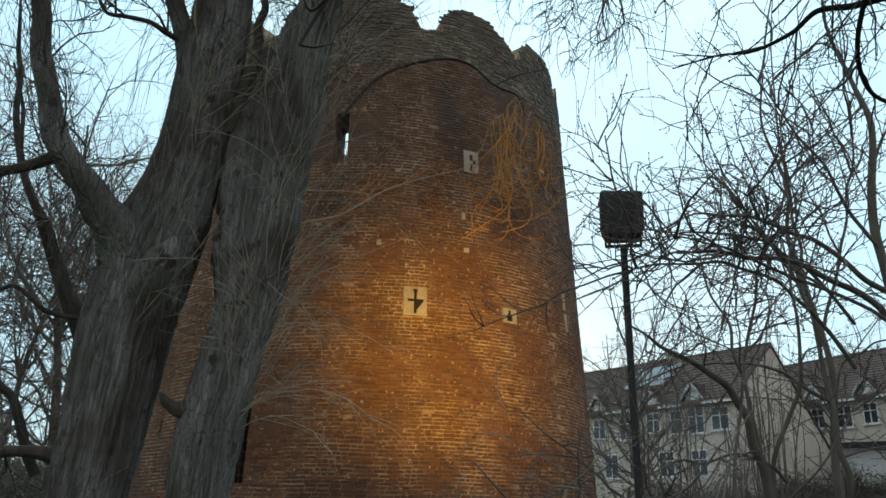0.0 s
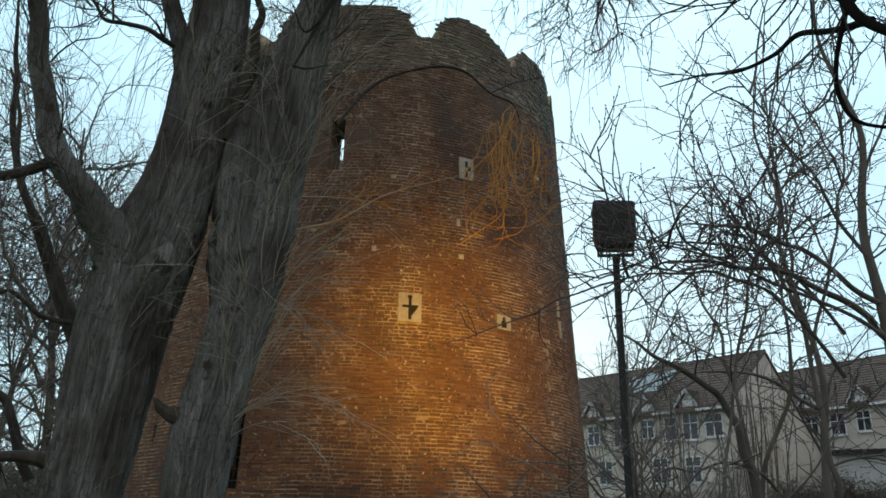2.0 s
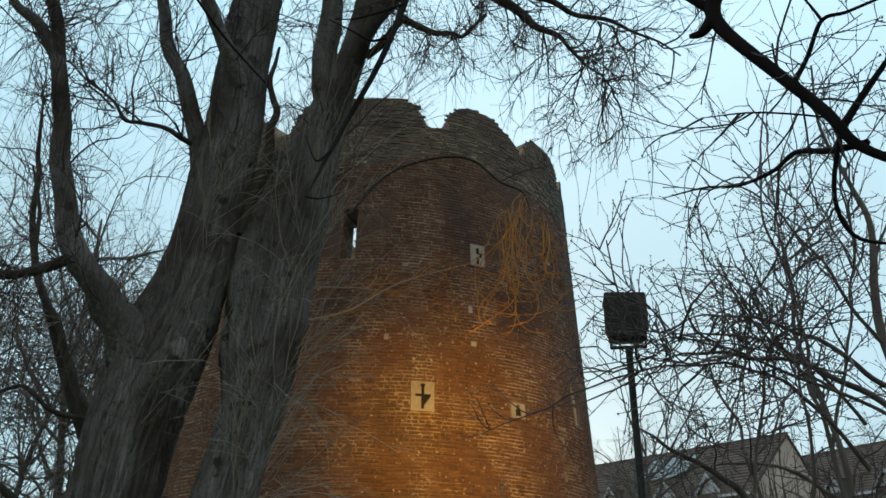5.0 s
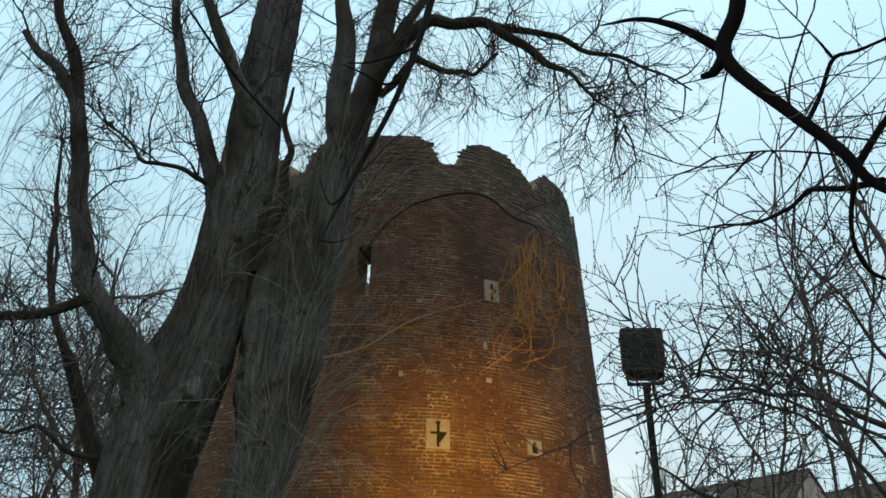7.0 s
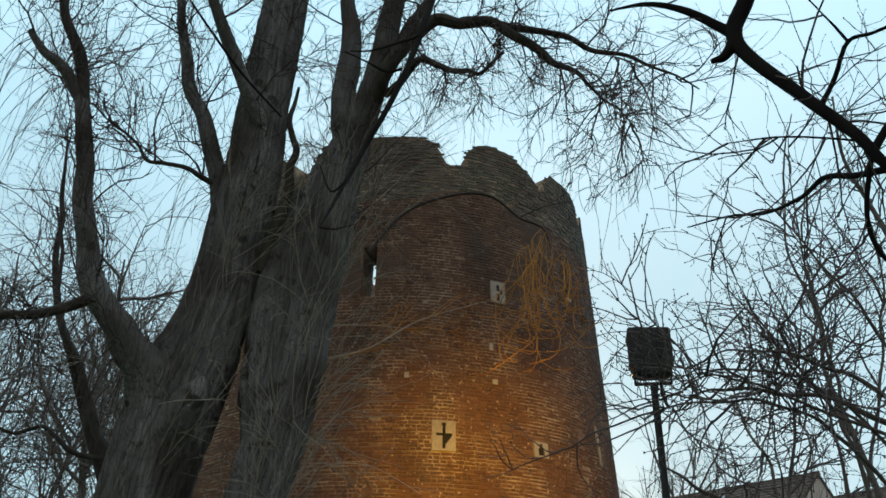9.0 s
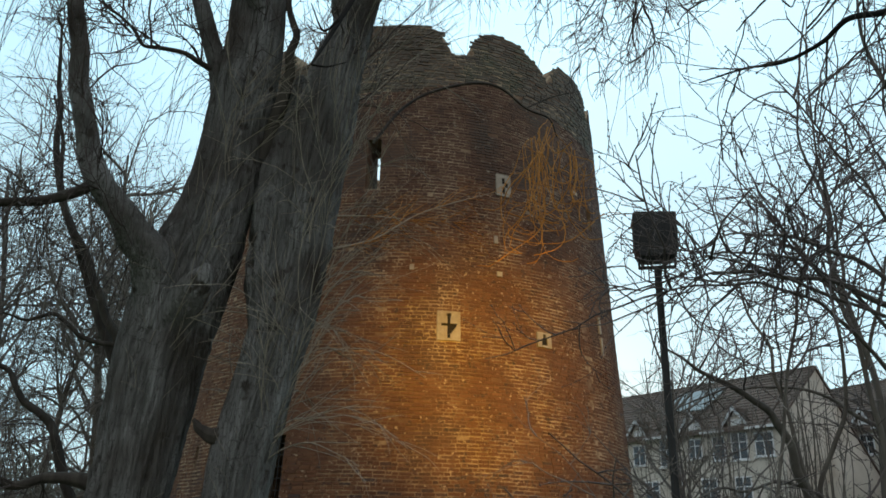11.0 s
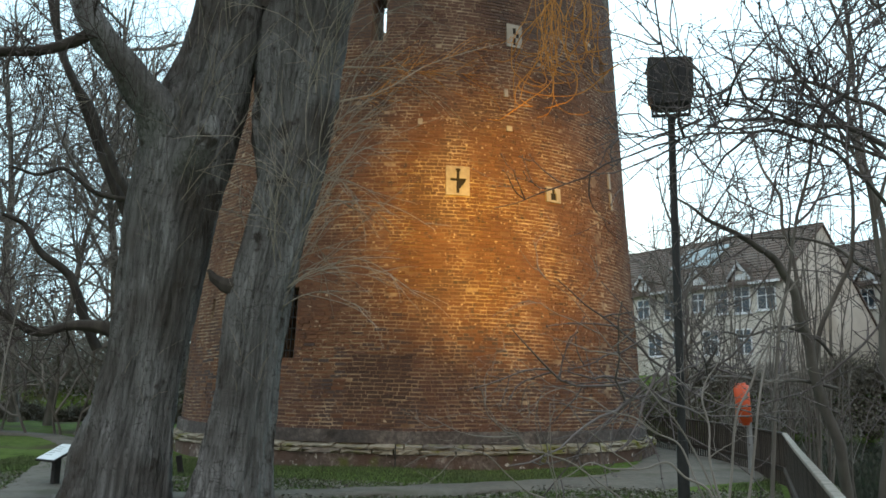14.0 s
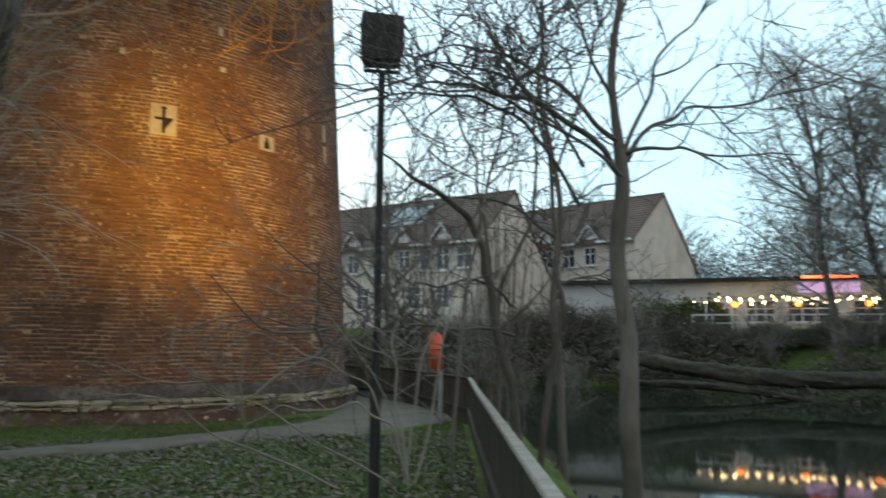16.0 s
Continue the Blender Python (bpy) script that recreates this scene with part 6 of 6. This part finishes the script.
# skyline trees; their haze is in the leaf colour
leafy_mass("far_wood", "trees on the far skyline, paled blue-grey with painted haze", [(20, 75, 2, 4, 8), (34, 72, 2, 5, 11), (44, 68, 2, 5, 13), (58, 55, 2, 5, 12), (72, 30, 2, 5, 11), (75, 0, 2, 5, 11)], 90000, 0.55, WOOD, "trees", 8, 0.09)

# fallen trunks in the water's edge
for rows in ([(17.4, 30.2, 1.1, 0.24), (18.5, 29.4, 0.85, 0.30), (19.6, 28.4, 0.5, 0.28), (21.6, 26.6, 0.24, 0.34), (23.6, 24.6, 0.14, 0.30), (26.5, 22.0, 0.25, 0.3)], [(18.6, 30.6, -0.2, 0.10), (20.5, 29.7, -0.25, 0.16), (22.5, 28.2, -0.45, 0.13), (25.0, 26.2, -0.9, 0.1)]):
    fallen = thing("fallen_tree", "mossy fallen tree trunk lying over the river edge", "log")
    limb("trunk", rows, material("mossy_log_bark", [(0.022, 0.02, 0.016), (0.05, 0.046, 0.035), (0.085, 0.082, 0.058)], 7, bump=1.0, dist=0.05), fallen, rings=90, sides=22, ridges=0.3, seed=3.3)
    snags = sprout(np.random.default_rng(9), lines_of(rows), 14, 0.9, 60, 7, 0.16, 0.05, 0.0, 1.0)
    for line in snags:
        v, q = tubes(line[None], np.linspace(0.03, 0.012, 7)[None], 6)
        put("snag", mesh_fast("snag", v, q, BARK_GREY), fallen)

# ---------------------------------------------------------------- restaurant across the water
PALE_WALL = material("pale_painted_wall", [(0.50, 0.52, 0.53), (0.62, 0.64, 0.65)], 1.5, bump=0.1)
cafe = thing("riverside_restaurant", "low pale flat-roofed restaurant with a lit terrace", "building", 22.5, 45.2, FAR_LEVEL - 0.1, -38)
part("wall", boxed(0, 0, -0.3, 24, 0.3, 2.88), PALE_WALL, cafe)
part("wall", boxed(0, 0.3, -0.3, 0.3, 9, 2.88), PALE_WALL, cafe)
part("wall", boxed(23.7, 0.3, -0.3, 24, 9, 2.88), PALE_WALL, cafe)
part("fascia", boxed(-0.3, -0.5, 2.88, 24.3, -0.25, 3.12), IRON, cafe, "dark roof fascia")
part("roof", boxed(-0.2, -0.25, 2.882, 24.2, 9.2, 3.06), material("grey_felt_roof", [(0.1, 0.1, 0.1), (0.16, 0.16, 0.16)], 3), cafe)
for x0, w in ((8.6, 2.0), (11.6, 1.6), (14.2, 2.4), (17.6, 2.4), (20.8, 2.2)):
    window_unit(cafe, x0, 0.5, w, 1.3, 2)
part("red_sign_tube", boxed(13.8, -0.62, 3.0, 16.6, -0.52, 3.13), glow("red_neon", (1.0, 0.10, 0.03), 6.0), cafe, "glowing red neon strip")
part("lit_panel", boxed(13.6, -0.40, 2.2, 16.8, -0.30, 2.76), glow("violet_lit_panel", (0.55, 0.42, 0.75), 0.5), cafe, "violet lit sign panel")
BULB = glow("warm_festoon_bulb", (1.0, 0.66, 0.28), 15)
CABLE_M = IRON
for row, (yy, zz) in enumerate(((-2.4, 1.75), (-3.6, 1.55), (-1.2, 1.9))):
    fest = thing("festoon_lights", "string of warm glowing bulbs over the terrace", "string lights", 22.5, 45.2, FAR_LEVEL - 0.1, -38, group="festoons on the terrace")
    n = 26
    xs = np.linspace(8.0 + row * 0.7, 23.5, n)
    sag = zz + 0.12 * np.cos(xs * 1.9 + row)
    v, q = tubes(np.stack([xs, np.full(n, yy), sag + 0.05], 1)[None], np.full((1, n), 0.012), 4)
    put("cable", mesh_fast("cable", v, q, CABLE_M), fest)
    for px_ in (8.0 + row * 0.7, 15.5, 23.5):
        part("post", boxed(px_ - 0.04, yy - 0.04, -0.3, px_ + 0.04, yy + 0.04, zz + 0.2), WHITE, fest)
    bm0 = bmesh.new()
    bmesh.ops.create_icosphere(bm0, subdivisions=1, radius=0.065)
    bme = bpy.data.meshes.new("bulb")
    bm0.to_mesh(bme)
    bm0.free()
    bme.materials.append(BULB)
    for k in range(n):
        put("bulb", bme, fest, at=pose(float(xs[k]), yy, float(sag[k]) - 0.05))
for k, x0 in enumerate((10.2, 13.4, 16.8, 20.0, 22.4)):
    lamp = thing("terrace_heater_lamp", "orange glowing terrace lamp on a thin stand", "lamp", 22.5, 45.2, FAR_LEVEL - 0.1, -38, group="terrace lamps")
    part("stand", boxed(x0 - 0.03, -3.03, -0.3, x0 + 0.03, -2.97, 1.25), IRON, lamp)
    bm = bmesh.new()
    bmesh.ops.create_icosphere(bm, subdivisions=2, radius=0.17, matrix=Matrix.Translation((x0, -3.0, 1.42)))
    part("globe", bm, glow("orange_lamp", (1.0, 0.25, 0.04), 4.5), lamp, "glowing orange globe")
terrace = thing("terrace_fence", "low pale terrace fence by the water", "fence", 22.5, 45.2, FAR_LEVEL - 0.1, -38)
for k in range(17):
    part("post", boxed(8 + k, -4.64, -0.3, 8.08 + k, -4.56, 0.75), WHITE, terrace)
part("rail", boxed(8, -4.62, 0.75, 24.1, -4.58, 0.83), WHITE, terrace)
part("rail", boxed(8, -4.61, 0.32, 24.1, -4.59, 0.38), WHITE, terrace)
# street lamp far right
sl = thing("street_lamp", "tall street lamp with a glowing white head", "street lamp", 44.5, 38.0, FAR_LEVEL - 0.2)
part("pole", boxed(-0.05, -0.05, 0, 0.05, 0.05, 6.2), IRON, sl)
part("head", boxed(-0.5, -0.12, 6.2, 0.5, 0.12, 6.32), glow("white_street_light", (1.0, 0.93, 0.8), 6), sl, "glowing lamp head")
# wall and fence under the houses
bw = thing("garden_wall", "pale garden wall along the far bank under the houses", "wall")
ob = part("wall", boxed(-18, -0.12, -0.9, 0, 0.12, 0.25), RENDER_WALL, bw)
ob.matrix_basis = pose(16.4, 44.2, FAR_LEVEL + 0.9, 0, 0, -52.6)

# ---------------------------------------------------------------- things on the lawn
sign = thing("information_board", "low tilted white information board on a dark post beside the path", "sign", -5.95, 11.2, 0, -28)
part("post", boxed(-0.045, -0.07, -0.1, 0.045, 0.02, 0.40, 0.006), DARK, sign)
board = pose(0, -0.01, 0.43, 25, 0, 0)
ob = part("panel_frame", boxed(-0.215, -0.225, -0.015, 0.215, 0.225, 0.015, 0.006), DARK, sign)
ob.matrix_basis = board
ob2 = part("panel", boxed(-0.2, -0.21, 0.017, 0.2, 0.21, 0.021), material("white_printed_panel", [(0.62, 0.64, 0.64), (0.82, 0.84, 0.85)], 3, rough=0.3, bump=0), sign, "pale printed panel")
ob2.matrix_basis = board
for k in range(5):
    b_ = part("text_bar", boxed(-0.16, 0.12 - k * 0.055, 0.0215, -0.02 + 0.03 * (k % 3), 0.132 - k * 0.055, 0.0225), material("grey_print", [(0.3, 0.32, 0.32), (0.4, 0.42, 0.42)], 6, bump=0), sign)
    b_.matrix_basis = board

buoy = thing("lifebuoy_stand", "orange lifebuoy housing on a grey post by the railing", "lifebuoy", 4.40, 13.9, 0, 14)
part("post", boxed(0.06, -0.03, -0.2, 0.13, 0.04, 1.2, 0.006), material("grey_galvanised_post", [(0.2, 0.2, 0.2), (0.3, 0.3, 0.3)], 9), buoy)
bm = bmesh.new()
bmesh.ops.create_cone(bm, cap_ends=True, segments=28, radius1=0.115, radius2=0.135, depth=0.70)
bmesh.ops.bevel(bm, geom=[e for e in bm.edges if abs(e.verts[0].co.z - e.verts[1].co.z) < 1e-4], offset=0.045, segments=3, affect="EDGES")
bm.transform(pose(0.0, 0, 1.25, 0, -6, 0) @ Matrix.Diagonal((1.0, 0.75, 1.0, 1)))
part("housing", bm, material("faded_orange_plastic", [(0.50, 0.07, 0.02), (0.62, 0.11, 0.04)], 6, rough=0.45, bump=0.1), buoy, "faded orange plastic housing", smooth=True)
part("back_plate", boxed(-0.10, 0.06, 0.98, 0.12, 0.10, 1.50, 0.01), material("pale_back_plate", [(0.3, 0.12, 0.07), (0.4, 0.18, 0.1)], 6), buoy)
stump = thing("marker_post", "small leaning dark marker post in the grass", "post", -4.95, 13.2, 0)
ob = part("post", boxed(-0.04, -0.04, -0.1, 0.04, 0.04, 0.26, 0.01), DARK, stump)
ob.matrix_basis = pose(0, 0, 0, 0, -12, 0)

# thin saplings at the lawn's edge
SAP = {"stem": [(-5.0, 7.0, -0.1, 0.012), (-4.95, 7.0, 0.8, 0.010), (-4.97, 7.0, 1.6, 0.007), (-4.9, 7.0, 2.4, 0.003)]}
for dx, dy in ((0, 0), (0.25, 0.3), (-0.2, 0.6), (0.5, 0.2), (-0.45, -0.1)):
    bare_tree("sapling", "thin pale sapling stem at the lawn edge", {"stem": [(x + dx + 0.1 * dx * z, y + dy, z, r) for x, y, z, r in SAP["stem"]]}, TWIG_GREY, TWIG_GREY, 5, 10, 0, 0.5, 0.25, 0.1, -0.05, 0.1, 0.004, 0, "sapling")

# ---------------------------------------------------------------- leaves and grass on the ground
def scatter(name, label, n, size, mat, seed, tall=False, xr=(-9, 5.2), yr=(6.2, 15.5), category="grass"):
    rng = np.random.default_rng(seed)
    x, y = rng.uniform(*xr, n), rng.uniform(*yr, n)
    ok = (x < 0.45 + 0.322 * y) & (np.hypot(x - TC[0], y - TC[1]) > R0 + 0.3)
    fp = spline([(-20, 5.5), (-9, 8.3), (-5.4, 9.7), (-2.7, 10.85), (0.4, 12.35), (2.6, 13.6), (4.1, 15.8), (4.65, 18.6)], 60)
    dpath = line_distance([tuple(p) for p in fp], x, y)
    ok &= dpath > (0.45 + 0.25 * np.clip(x, 0, 3)) if tall else dpath > 0.2
    x, y = x[ok], y[ok]
    n = len(x)
    a = rng.uniform(0, 6.283, n)
    s = size * rng.uniform(0.5, 1.4, n)
    z0 = 0.03 * np.sin(x * 1.3 + np.sin(y)) * np.cos(y * 1.1) - 0.03
    if tall:
        w = 0.007
        lx, ly = rng.normal(0, 0.35, n) * s, rng.normal(0, 0.35, n) * s
        v = np.stack([np.stack([x - np.cos(a) * w, y - np.sin(a) * w, z0], 1), np.stack([x + np.cos(a) * w, y + np.sin(a) * w, z0], 1), np.stack([x + lx + np.cos(a) * w * 0.3, y + ly + np.sin(a) * w * 0.3, z0 + s], 1), np.stack([x + lx, y + ly, z0 + s], 1)], 1)
    else:
        z = z0 + rng.uniform(0.012, 0.035, n)
        t1, t2 = rng.normal(0, 0.35, n) * s, rng.normal(0, 0.35, n) * s
        c, sn = np.cos(a) * s, np.sin(a) * s
        v = np.stack([np.stack([x - c, y - sn, z - t1 * 0.4], 1), np.stack([x + sn * 0.5, y - c * 0.5, z - t2 * 0.4], 1), np.stack([x + c, y + sn, z + t1], 1), np.stack([x - sn * 0.5, y + c * 0.5, z + t2], 1)], 1)
        v[:, :, 2] = np.maximum(v[:, :, 2], 0.0 + z0[:, None])
    ob = put(name, mesh_fast(name, v.reshape(-1, 3), np.arange(4 * n).reshape(n, 4), mat, smooth=False))
    return tagged(ob, label, category, kind="stuff")


scatter("grass", "short green winter grass", 90000, 0.042, BLADES, 1, True)
scatter("fallen_leaf_litter", "pale grey-brown fallen willow leaves on the lawn", 34000, 0.03, LITTER, 2, False, (-9, 5.2), (5.5, 12.6), "leaves")

# single bricks of the low wall that the camera faces, on one shared shape
one = bpy.data.meshes.new("brick")
bm = boxed(-0.5, -0.5, -0.5, 0.5, 0.5, 0.5)
bm.to_mesh(one)
bm.free()
one.materials.append(BRICK_ONE)
for d, z, w, h, p, _ in SINGLE:
    zc = z + h / 2
    mid = d + w / 2
    r = radius(zc)
    x, y, _z = around(mid, r + p / 2 - 0.005, zc)
    put("brick", one, tower, at=pose(x, y, zc, 0, 0, mid) @ Matrix.Diagonal((r * radians(w), p + 0.01, h, 1)))
